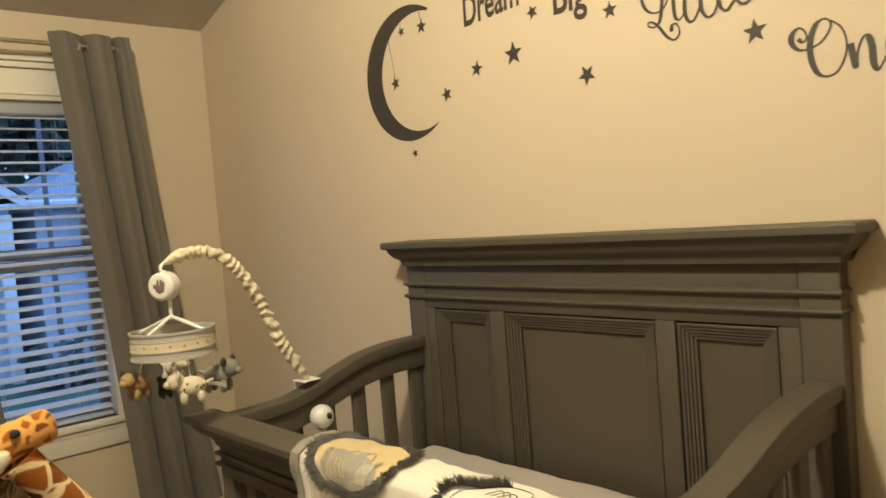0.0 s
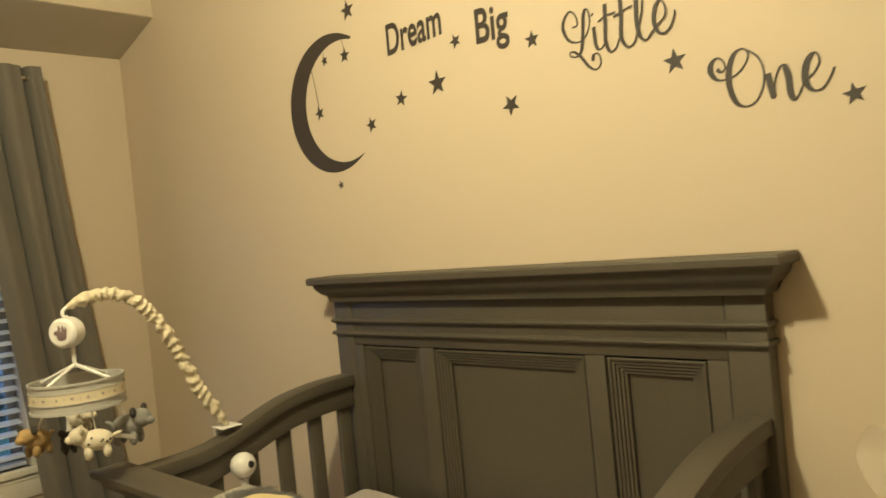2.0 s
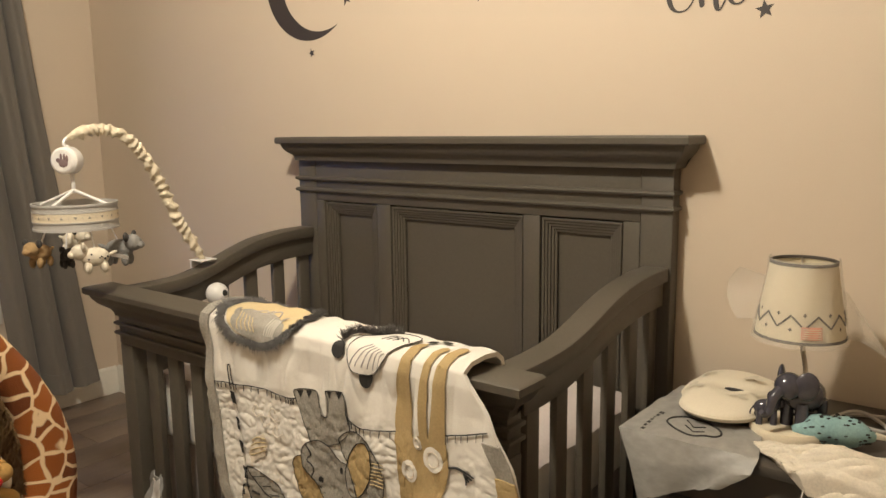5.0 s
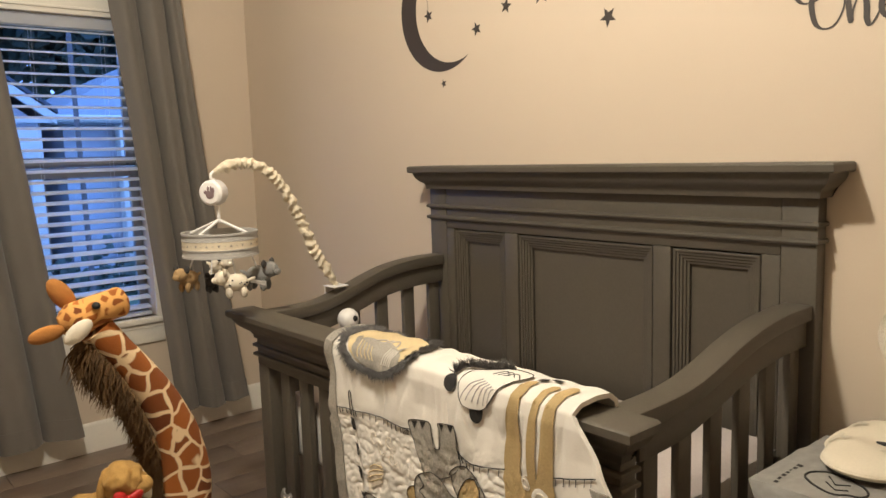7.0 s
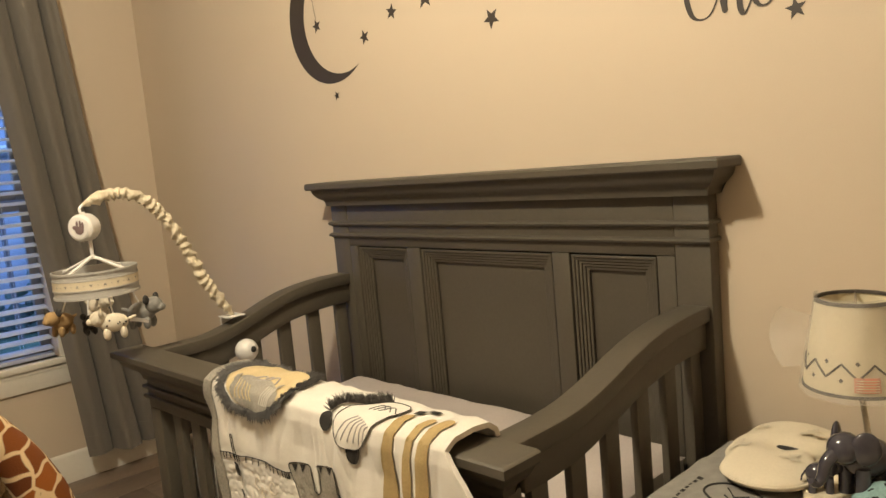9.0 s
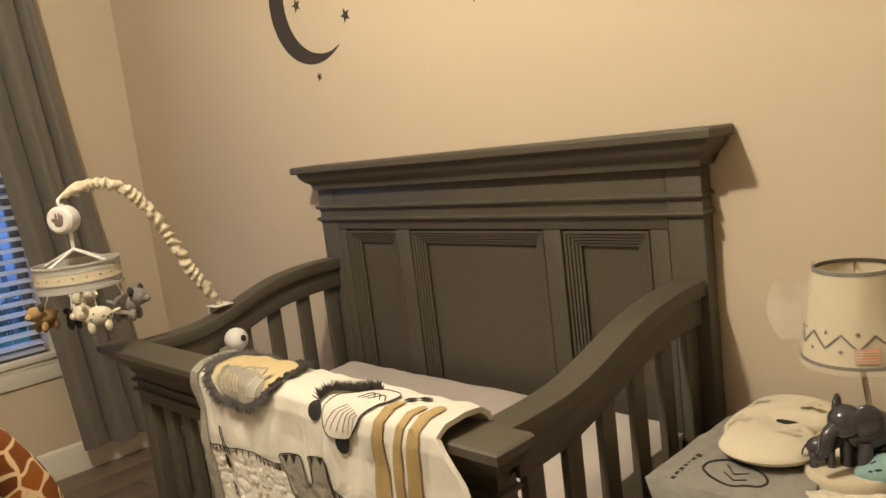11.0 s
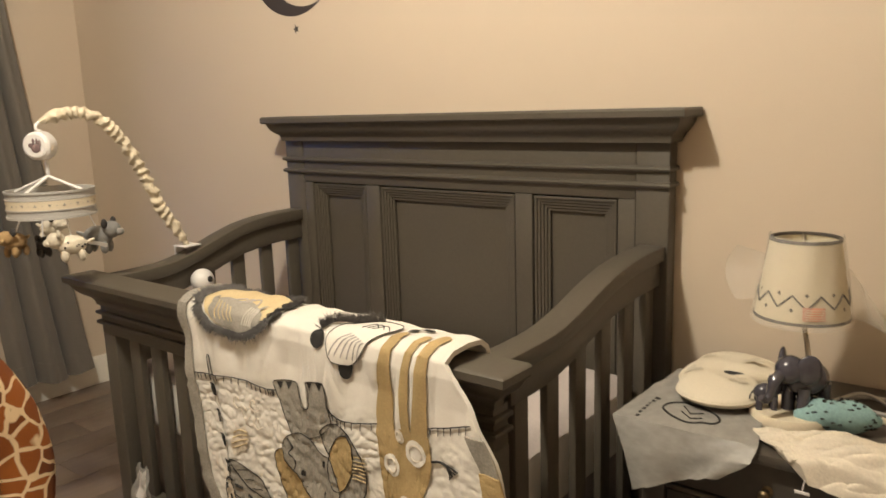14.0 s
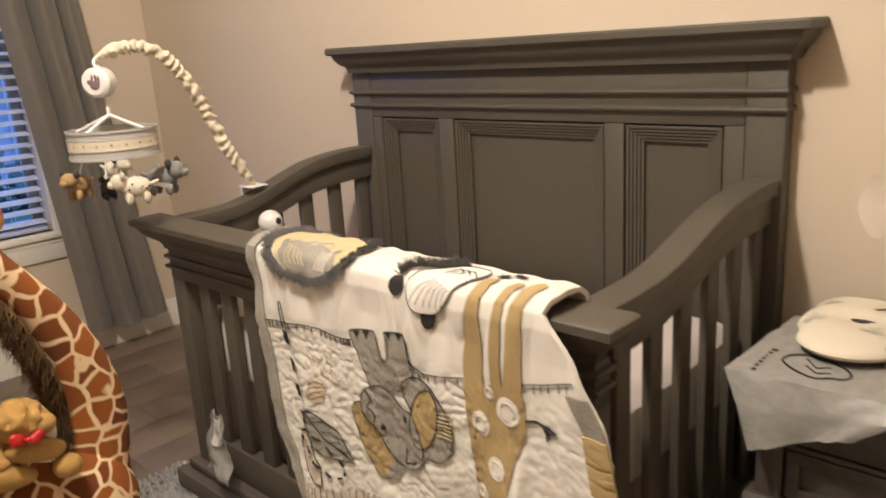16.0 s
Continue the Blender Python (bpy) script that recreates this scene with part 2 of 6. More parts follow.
def prism(profile, axis, a, b, bev=0.0):
    """A closed profile in the two axes other than axis, drawn out along axis from a to b."""
    bm = bmesh.new()

    def at(p, q, s):
        return {"x": (s, p, q), "y": (p, s, q), "z": (p, q, s)}[axis]

    n = len(profile)
    ra = [bm.verts.new(at(p, q, a)) for p, q in profile]
    rb = [bm.verts.new(at(p, q, b)) for p, q in profile]
    bm.faces.new(ra), bm.faces.new(rb[::-1])
    for i in range(n):
        bm.faces.new((ra[i], rb[i], rb[(i + 1) % n], ra[(i + 1) % n]))
    bmesh.ops.recalc_face_normals(bm, faces=bm.faces[:])
    if bev:
        bmesh.ops.bevel(bm, geom=bm.edges[:], offset=bev, segments=2, affect="EDGES", profile=0.5)
    return bm


def smooth_path(pts, n):
    """Catmull-Rom through pts, n samples a span."""
    pts = [Vector(p) for p in pts]
    ext = [pts[0] * 2 - pts[1]] + pts + [pts[-1] * 2 - pts[-2]]
    out = []
    for i in range(1, len(ext) - 2):
        p0, p1, p2, p3 = ext[i - 1:i + 3]
        for k in range(n):
            t = k / n
            out.append(0.5 * (2 * p1 + (p2 - p0) * t + (2 * p0 - 5 * p1 + 4 * p2 - p3) * t * t + (3 * p1 - p0 - 3 * p2 + p3) * t ** 3))
    return out + [pts[-1]]


def tube(path, radius, seg=12, caps=True):
    """A round tube on a path; radius is a number or a function of the share of the way and the angle."""
    bm = bmesh.new()
    rings, up = [], Vector((0.13, 0.31, 0.94))
    n = len(path)
    for i, p in enumerate(path):
        d = (path[min(i + 1, n - 1)] - path[max(i - 1, 0)]).normalized()
        s = d.cross(up)
        s = s.normalized() if s.length > 1e-4 else Vector((1, 0, 0))
        u = s.cross(d)
        up = u
        ring = []
        for k in range(seg):
            a = 2 * math.pi * k / seg
            r = radius(i / (n - 1), a) if callable(radius) else radius
            ring.append(bm.verts.new(p + s * math.cos(a) * r + u * math.sin(a) * r))
        rings.append(ring)
    for a, b in zip(rings, rings[1:]):
        for k in range(seg):
            bm.faces.new((a[k], a[(k + 1) % seg], b[(k + 1) % seg], b[k]))
    if caps:
        bm.faces.new(rings[0][::-1]), bm.faces.new(rings[-1])
    bmesh.ops.recalc_face_normals(bm, faces=bm.faces[:])
    return bm


def lathe(profile, at, seg=40):
    """Turns (r, z) about the upright axis through at."""
    bm = bmesh.new()
    rings = [[bm.verts.new((at[0] + max(r, 1e-4) * math.cos(2 * math.pi * k / seg), at[1] + max(r, 1e-4) * math.sin(2 * math.pi * k / seg), at[2] + z)) for k in range(seg)] for r, z in profile]
    for a, b in zip(rings, rings[1:]):
        for k in range(seg):
            bm.faces.new((a[k], a[(k + 1) % seg], b[(k + 1) % seg], b[k]))
    bmesh.ops.remove_doubles(bm, verts=bm.verts[:], dist=2e-4)
    bmesh.ops.recalc_face_normals(bm, faces=bm.faces[:])
    return bm


def blob(at, radii, turn=(0, 0, 0), rough=0.0, sub=3, freq=12):
    """A soft ellipsoid with an uneven skin."""
    bm = bmesh.new()
    bmesh.ops.create_icosphere(bm, subdivisions=sub, radius=1)
    m = Matrix.Translation(at) @ pose(0, 0, 0, *turn) @ Matrix.Diagonal((*radii, 1))
    for v in bm.verts:
        v.co = m @ v.co
    if rough:
        c = Vector(at)
        for v in bm.verts:
            v.co += (v.co - c).normalized() * rough * noise.noise(v.co * freq)
    return bm


def sheet(fn, nu, nv, thick=0.0, close=False):
    """A grid surface fn(u, v), u and v from 0 to 1, with a thickness along its normals."""
    bm = bmesh.new()
    g = [[bm.verts.new(fn(i / nu, j / nv)) for i in range(nu + 1)] for j in range(nv + 1)]
    for j in range(nv):
        for i in range(nu):
            bm.faces.new((g[j][i], g[j][i + 1], g[j + 1][i + 1], g[j + 1][i]))
    bm.normal_update()
    if thick:
        flat_list = [v for row in g for v in row]
        under = {v: bm.verts.new(v.co - v.normal * thick) for v in flat_list}
        for f in bm.faces[:]:
            bm.faces.new([under[v] for v in reversed(f.verts)])
        rim = g[0][:] + [row[-1] for row in g[1:]] + g[-1][-2::-1] + [row[0] for row in g[-2:0:-1]]
        for a, b in zip(rim, rim[1:] + rim[:1]):
            bm.faces.new((b, a, under[a], under[b]))
        bmesh.ops.recalc_face_normals(bm, faces=bm.faces[:])
    return bm


# ---- room ----
Y1, Y0, X0, TOP = 2.130, -2.9, -4.0, 2.78
WX0, WX1, WZ0, WZ1 = -1.372, -0.540, 0.568, 1.905
solo("wall_crib", box(0, 0.12, Y0 - 0.12, Y1 + 0.12, -0.1, TOP + 0.1, 0), WALL, "plain cream painted wall behind the crib", "wall", kind="structure")
solo("wall_window", merge(box(X0, WX0, Y1, Y1 + 0.14, -0.1, TOP + 0.1, 0), box(WX1, -0.0005, Y1, Y1 + 0.14, -0.1, TOP + 0.1, 0),
                          box(WX0, WX1, Y1, Y1 + 0.14, -0.1, WZ0, 0), box(WX0, WX1, Y1, Y1 + 0.14, WZ1, TOP + 0.1, 0)), WALL,
     "cream painted wall with a window opening", "wall", kind="structure")
solo("wall_far", box(X0 - 0.12, X0, Y0 - 0.12, Y1 + 0.14, -0.1, TOP + 0.1, 0), WALL, "plain cream painted wall", "wall", kind="structure")
solo("wall_side", box(X0, -0.0005, Y0 - 0.12, Y0, -0.1, TOP + 0.1, 0), WALL, "plain cream painted wall", "wall", kind="structure")
solo("ceiling", box(X0, -0.0005, Y0, Y1, TOP, TOP + 0.1, 0), CEIL, "plain flat painted ceiling", "ceiling", kind="structure")
solo("soffit", prism([(Y1 - 0.0005, 2.260), (Y1 - 0.0005, TOP - 0.001), (1.788, TOP - 0.001), (1.788, 2.355)], "x", X0 + 0.0005, -0.001), CEIL, "sloped ceiling edge along the window wall", "ceiling", kind="structure")
solo("soffit_face", prism([(1.7875, 2.357), (1.7875, TOP - 0.002), (1.780, TOP - 0.002), (1.780, 2.357)], "x", X0 + 0.001, -0.0015), WALL, "upright face of the raised ceiling edge", "ceiling", kind="structure")


def base_profile(face, out):
    """A baseboard's cross-section: a flat board with a stepped, rounded top."""
    s = out
    return [(face, 0), (face + s * 0.015, 0), (face + s * 0.015, 0.098), (face + s * 0.012, 0.105), (face + s * 0.012, 0.118), (face + s * 0.006, 0.129), (face, 0.133)]


solo("baseboard_window", prism(base_profile(Y1, -1), "x", X0, -0.016), TRIM, "white painted moulded baseboard", "baseboard", kind="structure")
solo("baseboard_crib", prism(base_profile(0, -1), "y", Y0, Y1 - 0.0005), TRIM, "white painted moulded baseboard", "baseboard", kind="structure")

# ---- window ----
win = thing("window_1", ((WX0 + WX1) / 2, Y1, WZ0), "white cased sash window with dusk light outside", "window", kind="structure")
for nm, b in (("side_casing", box(WX0 - 0.07, WX0, Y1 - 0.016, Y1, WZ0, WZ1 - 0.001)), ("side_casing", box(WX1, WX1 + 0.07, Y1 - 0.016, Y1, WZ0, WZ1 - 0.001)),
              ("head_casing", merge(box(WX0 - 0.08, WX1 + 0.08, Y1 - 0.018, Y1, WZ1, WZ1 + 0.125), box(WX0 - 0.085, WX1 + 0.085, Y1 - 0.026, Y1, WZ1 + 0.02, WZ1 + 0.032),
                                    box(WX0 - 0.10, WX1 + 0.10, Y1 - 0.036, Y1, WZ1 + 0.126, WZ1 + 0.15), box(WX0 - 0.11, WX1 + 0.11, Y1 - 0.05, Y1, WZ1 + 0.151, WZ1 + 0.172))),
              ("window_sill", box(WX0 - 0.03, WX1 + 0.03, Y1 - 0.032, Y1 + 0.11, WZ0 - 0.028, WZ0, 0.006)),
              ("apron", merge(box(WX0 - 0.03, WX1 + 0.03, Y1 - 0.014, Y1, WZ0 - 0.12, WZ0 - 0.029), box(WX0 - 0.03, WX1 + 0.03, Y1 - 0.018, Y1, WZ0 - 0.05, WZ0 - 0.0295)))):
    part(nm, b, TRIM, win)
for z0, z1 in ((WZ0 + 0.002, 1.262), (1.264, WZ1 - 0.002)):
    yy = Y1 + 0.085 if z0 < 1 else Y1 + 0.11
    sash = part("sash", merge(box(WX0 + 0.002, WX0 + 0.042, yy, yy + 0.024, z0, z1), box(WX1 - 0.042, WX1 - 0.002, yy, yy + 0.024, z0, z1),
                              box(WX0 + 0.043, WX1 - 0.043, yy, yy + 0.024, z0, z0 + 0.045), box(WX0 + 0.043, WX1 - 0.043, yy, yy + 0.024, z1 - 0.045, z1)), SASH, win)
    pane = part("pane", box(WX0 + 0.042, WX1 - 0.042, yy + 0.010, yy + 0.014, z0 + 0.044, z1 - 0.044, 0), GLASS, sash, "clear glass pane")
    pane.visible_shadow = False

blind = thing("window_blind", ((WX0 + WX1) / 2, Y1 + 0.05, WZ0), "white slatted venetian blind let down, slats open", "blind")
part("head_rail", box(WX0 + 0.006, WX1 - 0.006, Y1 + 0.012, Y1 + 0.072, WZ1 - 0.05, WZ1 - 0.002), BLIND, blind)
part("bottom_rail", box(WX0 + 0.01, WX1 - 0.01, Y1 + 0.018, Y1 + 0.066, WZ0 + 0.004, WZ0 + 0.02), BLIND, blind)
first = None
N = 28
for i in range(N):
    z = WZ0 + 0.045 + i * 1.230 / (N - 1)
    if first is None:
        def slat(u, v, z=z):
            a = radians(14)
            w = (v - 0.5) * 0.053
            return (WX0 + 0.01 + u * (WX1 - WX0 - 0.02), Y1 + 0.042 + w * math.cos(a), z + w * math.sin(a) + 0.0025 * (1 - (2 * v - 1) ** 2))
        first = part("slat", sheet(slat, 1, 5, 0.0022), BLIND, blind)
        zf = z
    else:
        piece(first, (0, 0, z - zf))
for x in (WX0 + 0.13, (WX0 + WX1) / 2, WX1 - 0.13):
    for dy in (0.016, 0.068):
        part("ladder_cord", tube([Vector((x, Y1 + dy, WZ0 + 0.01)), Vector((x, Y1 + dy, WZ1 - 0.01))], 0.0006, 5), BLIND, blind)

# ---- curtains ----
CY = Y1 - 0.098
RZ = 2.116
rod = thing("curtain_rod", (-0.95, CY, RZ), "thin brushed steel curtain rod above the window", "curtain rod")
part("rod", tube([Vector((-1.75, CY, RZ - 0.005)), Vector((-0.44, CY, RZ + 0.005))], 0.009, 12), CHROME, rod)
part("bracket", merge(box(-0.487, -0.475, CY, Y1, RZ - 0.025, RZ - 0.012, 0.002), box(-0.497, -0.465, Y1 - 0.004, Y1, RZ - 0.05, RZ + 0.01, 0.001)), CHROME, rod)
part("inner_rod", tube([Vector((-1.75, CY + 0.03, RZ - 0.04)), Vector((-0.63, CY + 0.03, RZ - 0.032))], 0.006, 10), CHROME, rod)


def curtain(left, right, valleys, phase, label):
    """left and right: x at the top, at mid height and at the hem; valleys: where the cloth folds back, at the top and at the hem."""
    def edge(e, t):
        return e[0] * (1 - t) ** 2 + 2 * t * (1 - t) * e[1] + e[2] * t * t

    def fn(u, v):
        t = 1 - v
        z = 0.115 + 2.05 * v + 0.010 * math.sin(u * 7 + phase) * t
        x = edge(left, t) + (edge(right, t) - edge(left, t)) * u
        cuts = [-0.06] + [a + (b - a) * t + 0.012 * math.sin(t * 5 + phase + 9 * a) for a, b in valleys] + [1.06]
        k = sum(1 for c in cuts[1:-1] if u > c)
        s = (u - cuts[k]) / (cuts[k + 1] - cuts[k])
        pleat = max(0.0, math.sin(math.pi * s)) ** 0.30
        y = CY + 0.055 - (0.088 + 0.010 * t) * pleat
        y += 0.007 * math.sin(2 * math.pi * s * 1.5 + phase + k) * pleat + 0.010 * noise.noise(Vector((u * 6, t * 2.2, phase)))
        return (x, y, z)

    c = thing("curtain", ((left[2] + right[2]) / 2, CY, 0.115), label, "curtain", group="curtains at the window")
    panel = part("panel", sheet(fn, 180, 44, 0.003), CURT, c)
    part("hem", sheet(lambda u, v: Vector(fn(u, 0.045 * v)) + Vector((0, -0.0035, 0.001)), 180, 3, 0.002), CURT, panel)
    n = len(valleys) * 2 + 1
    for k in range(n):
        u = (k + 0.5) / n
        x, y, z = fn(u, 0.975)
        g = tube([Vector((0, 0.021 * math.cos(a), 0.021 * math.sin(a))) for a in [2 * math.pi * j / 20 for j in range(21)]], 0.005, 8, False)
        bmesh.ops.rotate(g, verts=g.verts, cent=(0, 0, 0), matrix=Matrix.Rotation(radians(55 if k % 2 else -55), 3, "Z"))
        bmesh.ops.translate(g, verts=g.verts, vec=(x, CY, RZ + 0.001))
        part("grommet", g, CHROME, c)
    return c


curtain((-0.700, -0.590, -0.515), (-0.385, -0.302, -0.165), ((0.44, 0.33), (0.80, 0.70)), 0.6, "grey grommet curtain hanging beside the corner")
curtain((-1.62, -1.60, -1.58), (-1.14, -1.053, -0.927), ((0.22, 0.25), (0.50, 0.52), (0.80, 0.76)), 2.2, "grey grommet curtain drawn to the far side")


# ---- wall decals ----
def flat(poly, x=-0.0012, thick=0.001):
    """A thin flat shape on the crib wall from (y, z) corners."""
    bm = bmesh.new()
    f = bm.faces.new([bm.verts.new((x, y, z)) for y, z in poly])
    r = bmesh.ops.extrude_face_region(bm, geom=[f])
    bmesh.ops.translate(bm, verts=[v for v in r["geom"] if isinstance(v, bmesh.types.BMVert)], vec=(thick, 0, 0))
    bmesh.ops.triangulate(bm, faces=bm.faces[:])
    bmesh.ops.recalc_face_normals(bm, faces=bm.faces[:])
    return bm


def star(y, z, r, turn):
    return flat([(y + (r if k % 2 == 0 else r * 0.42) * math.sin(turn + math.pi * k / 5), z + (r if k % 2 == 0 else r * 0.42) * math.cos(turn + math.pi * k / 5)) for k in range(10)])


def stroke(pts, wmin, wmax, x=-0.0012):
    """A pen stroke on the crib wall, broader where it runs down."""
    path = smooth_path([(0, y, z) for y, z in pts], 6)
    bm, rows = bmesh.new(), []
    for i, p in enumerate(path):
        d = (path[min(i + 1, len(path) - 1)] - path[max(i - 1, 0)]).normalized()
        down = max(0.0, -d.z) ** 2
        w = (wmin + (wmax - wmin) * down) / 2
        n = Vector((0, -d.z, d.y))
        rows.append([bm.verts.new((x - 0.0002 * (i % 2), q.y, q.z)) for q in (p + n * w, p - n * w)])
    for a, b in zip(rows, rows[1:]):
        bm.faces.new((a[0], a[1], b[1], b[0]))
    bmesh.ops.recalc_face_normals(bm, faces=bm.faces[:])
    return bm


outer = [(0.665 + 0.222 * math.cos(radians(a)), 1.783 + 0.219 * math.sin(radians(a))) for a in range(-127, 128, 5)]
inner = [(0.611 + 0.192 * math.cos(radians(a)), 1.781 + 0.190 * math.sin(radians(a))) for a in range(108, -109, -5)]
solo("moon_decal", flat(outer + inner), DECAL, "dark brown crescent moon decal on the wall", "wall decal")
for y, z, r, a in ((0.549, 2.049, 0.032, 0.1), (0.683, 1.924, 0.017, 0.3), (0.582, 1.918, 0.024, -0.1), (0.733, 1.764, 0.024, 0.25), (0.488, 1.686, 0.024, 0.3), (0.35, 1.738, 0.025, -0.2),
                   (0.201, 1.752, 0.035, 0.0), (0.661, 1.522, 0.015, 0.3), (0.121, 1.849, 0.021, 0.35), (-0.047, 1.645, 0.029, 0.5), (-0.13, 1.791, 0.023, 0.0), (-0.496, 1.654, 0.028, 0.05), (-0.837, 1.517, 0.022, 0.15)):
    solo("star_decal", star(y, z, r, a), DECAL, "small dark brown five-pointed star decal", "wall decal", group="stars on the wall")
for y, z0, z1, y2 in ((0.733, 1.785, 1.925, 0.755), (0.683, 1.938, 1.965, 0.69), (0.582, 1.938, 1.968, 0.59)):
    solo("string_decal", stroke([(y2, z1), ((y + y2) / 2, (z0 + z1) / 2), (y, z0)], 0.0018, 0.0022), DECAL, "thin dark brown hanging string decal", "wall decal", group="strings under the moon")


def word(text, y, z, height, width, shear, slope, bold):
    c = bpy.data.curves.new("word", "FONT")
    c.body, c.size, c.offset = text, 1.0, bold
    c.extrude = 0.0
    o = new("word", c)
    bpy.context.view_layer.update()
    me = bpy.data.meshes.new_from_object(o.evaluated_get(bpy.context.evaluated_depsgraph_get()))
    bpy.data.objects.remove(o)
    bm = bmesh.new()
    bm.from_mesh(me)
    xs, ys = [v.co.x for v in bm.verts], [v.co.y for v in bm.verts]
    x0, w = min(xs), max(xs) - min(xs)
    for v in bm.verts:
        u, t = (v.co.x - x0) / w, v.co.y
        v.co = Vector((-0.0012, y - u * width - shear * t * height, z + slope * u + t * height / 0.70))
    bmesh.ops.recalc_face_normals(bm, faces=bm.faces[:])
    return bm


solo("word_dream", word("Dream", 0.388, 1.872, 0.088, 0.222, 0.02, 0.010, 0.020), DECAL, "dark brown block-letter word Dream on the wall", "wall decal", group="lettering on the wall")
solo("word_big", word("Big", 0.047, 1.824, 0.088, 0.110, 0.02, -0.004, 0.020), DECAL, "dark brown block-letter word Big on the wall", "wall decal", group="lettering on the wall")


def script(strokes, a, b, w):
    """Handwritten strokes on a drawing grid, laid on the wall: a is the place of the grid's corner, b the steps."""
    bms = []
    for s in strokes:
        pts = [(a[0] + b[0] * (s[i] - a[2]), a[1] + b[1] * (s[i] - a[2]) + b[2] * (s[i + 1] - a[3])) for i in range(0, len(s), 2)]
        bms.append(stroke(pts, w[0], w[1], -0.0012 - 0.0003 * len(bms)))
    return merge(*bms)


LITTLE = [[112, 180, 135, 170, 130, 130, 105, 115, 78, 150, 72, 190, 90, 230, 125, 242, 160, 225, 185, 180, 190, 130, 178, 106, 165, 130, 158, 190, 145, 270, 122, 300, 95, 298, 95, 283, 115, 282, 140, 302, 170, 340, 200, 352, 222, 325, 215, 290, 195, 292, 188, 318],
          [205, 180, 207, 250, 220, 272, 240, 255, 252, 225], [201, 128, 206, 133],
          [258, 90, 255, 160, 250, 240, 265, 280, 290, 265, 308, 225], [225, 162, 255, 140, 300, 125],
          [322, 70, 320, 150, 315, 225, 335, 262, 360, 252, 378, 215], [290, 145, 330, 122, 368, 104],
          [376, 215, 400, 140, 408, 70, 398, 32, 386, 60, 380, 170, 390, 225, 412, 238, 430, 215],
          [430, 215, 460, 180, 487, 150, 490, 110, 476, 90, 456, 110, 445, 165, 457, 207, 480, 214, 505, 190, 522, 150, 525, 130]]
ONE = [[685, 372, 705, 384, 722, 368, 715, 340, 690, 328, 664, 350, 658, 385, 685, 415, 730, 412, 780, 385, 815, 340, 820, 310, 800, 295, 765, 312, 738, 370, 733, 440, 755, 505, 795, 522, 840, 500, 872, 440, 878, 380, 860, 330, 820, 302],
       [893, 395, 903, 460, 912, 487, 918, 430, 940, 375, 960, 368, 972, 410, 975, 470, 990, 497, 1010, 470, 1032, 425],
       [1032, 425, 1065, 400, 1090, 360, 1085, 328, 1065, 328, 1040, 370, 1035, 430, 1060, 462, 1095, 455, 1125, 415, 1143, 378]]
solo("word_little", script(LITTLE, (-0.224, 1.788, 72, 192), (-6.25e-4, -1.39e-4, -5.73e-4), (0.004, 0.0095)), DECAL, "dark brown handwritten word Little on the wall", "wall decal", group="lettering on the wall")
solo("word_one", script(ONE, (-0.572, 1.619, 658, 372), (-4.86e-4, -0.89e-4, -5.11e-4), (0.004, 0.013)), DECAL, "dark brown handwritten word One on the wall", "wall decal", group="lettering on the wall")

# ---- crib ----
crib = thing("crib", (-0.42, 0.02, 0), "dark grey painted wooden baby crib with a tall panelled headboard", "crib")
BL, BR = 0.695, -0.660      # outer sides of the headboard
CL, CR = 0.735, -0.718      # ends of its cap
F = -0.052                  # its face
cap = [(-0.006, 1.236), (-0.118, 1.236), (-0.122, 1.231), (-0.122, 1.217), (-0.118, 1.213), (-0.108, 1.213), (-0.106, 1.204), (-0.100, 1.193), (-0.090, 1.182), (-0.080, 1.176), (-0.076, 1.168), (-0.074, 1.156), (-0.006, 1.156)]


def crown(profile, yl, yr, f):
    """A cap moulding that also turns back along both ends: each point of the profile draws in by as much as it does at the front."""
    bm = bmesh.new()
    x0 = min(p[0] for p in profile)
    rows = []
    for x, z in profile:
        d = x - x0
        if x > f:
            d = rows[-1][1] if rows else 0.0
        rows.append(((x, z), d))
    rows[0] = (rows[0][0], 0.004)
    a = [bm.verts.new((p[0], yl - d, p[1])) for p, d in rows]
    b = [bm.verts.new((p[0], yr + d, p[1])) for p, d in rows]
    for i in range(len(a)):
        j = (i + 1) % len(a)
        bm.faces.new((a[i], a[j], b[j], b[i]))
    # returns at the ends run back to the wall
    for side, s in ((a, 1), (b, -1)):
        back = [bm.verts.new((-0.006, v.co.y, v.co.z)) for v in side[1:-1]]
        chain = side[1:-1]
        for i in range(len(chain) - 1):
            bm.faces.new((chain[i], chain[i + 1], back[i + 1], back[i]))
        bm.faces.new((side[0], side[1], back[0]))
        bm.faces.new((side[-1], back[-1], side[-2]))
        bm.faces.new([side[0]] + back + [side[-1]])
    bmesh.ops.recalc_face_normals(bm, faces=bm.faces[:])
    return bm


part("headboard_cap", crown(cap, CL, CR, F), CRIB, crib)
part("headboard_frieze", box(F + 0.002, -0.012, BR + 0.085, BL - 0.085, 1.02, 1.156, 0.001), CRIB, crib)
for y0, y1 in ((BL - 0.084, BL), (BR, BR + 0.084)):
    part("headboard_post", box(F, -0.008, y0, y1, 0.0, 1.1555, 0.003), CRIB, crib)


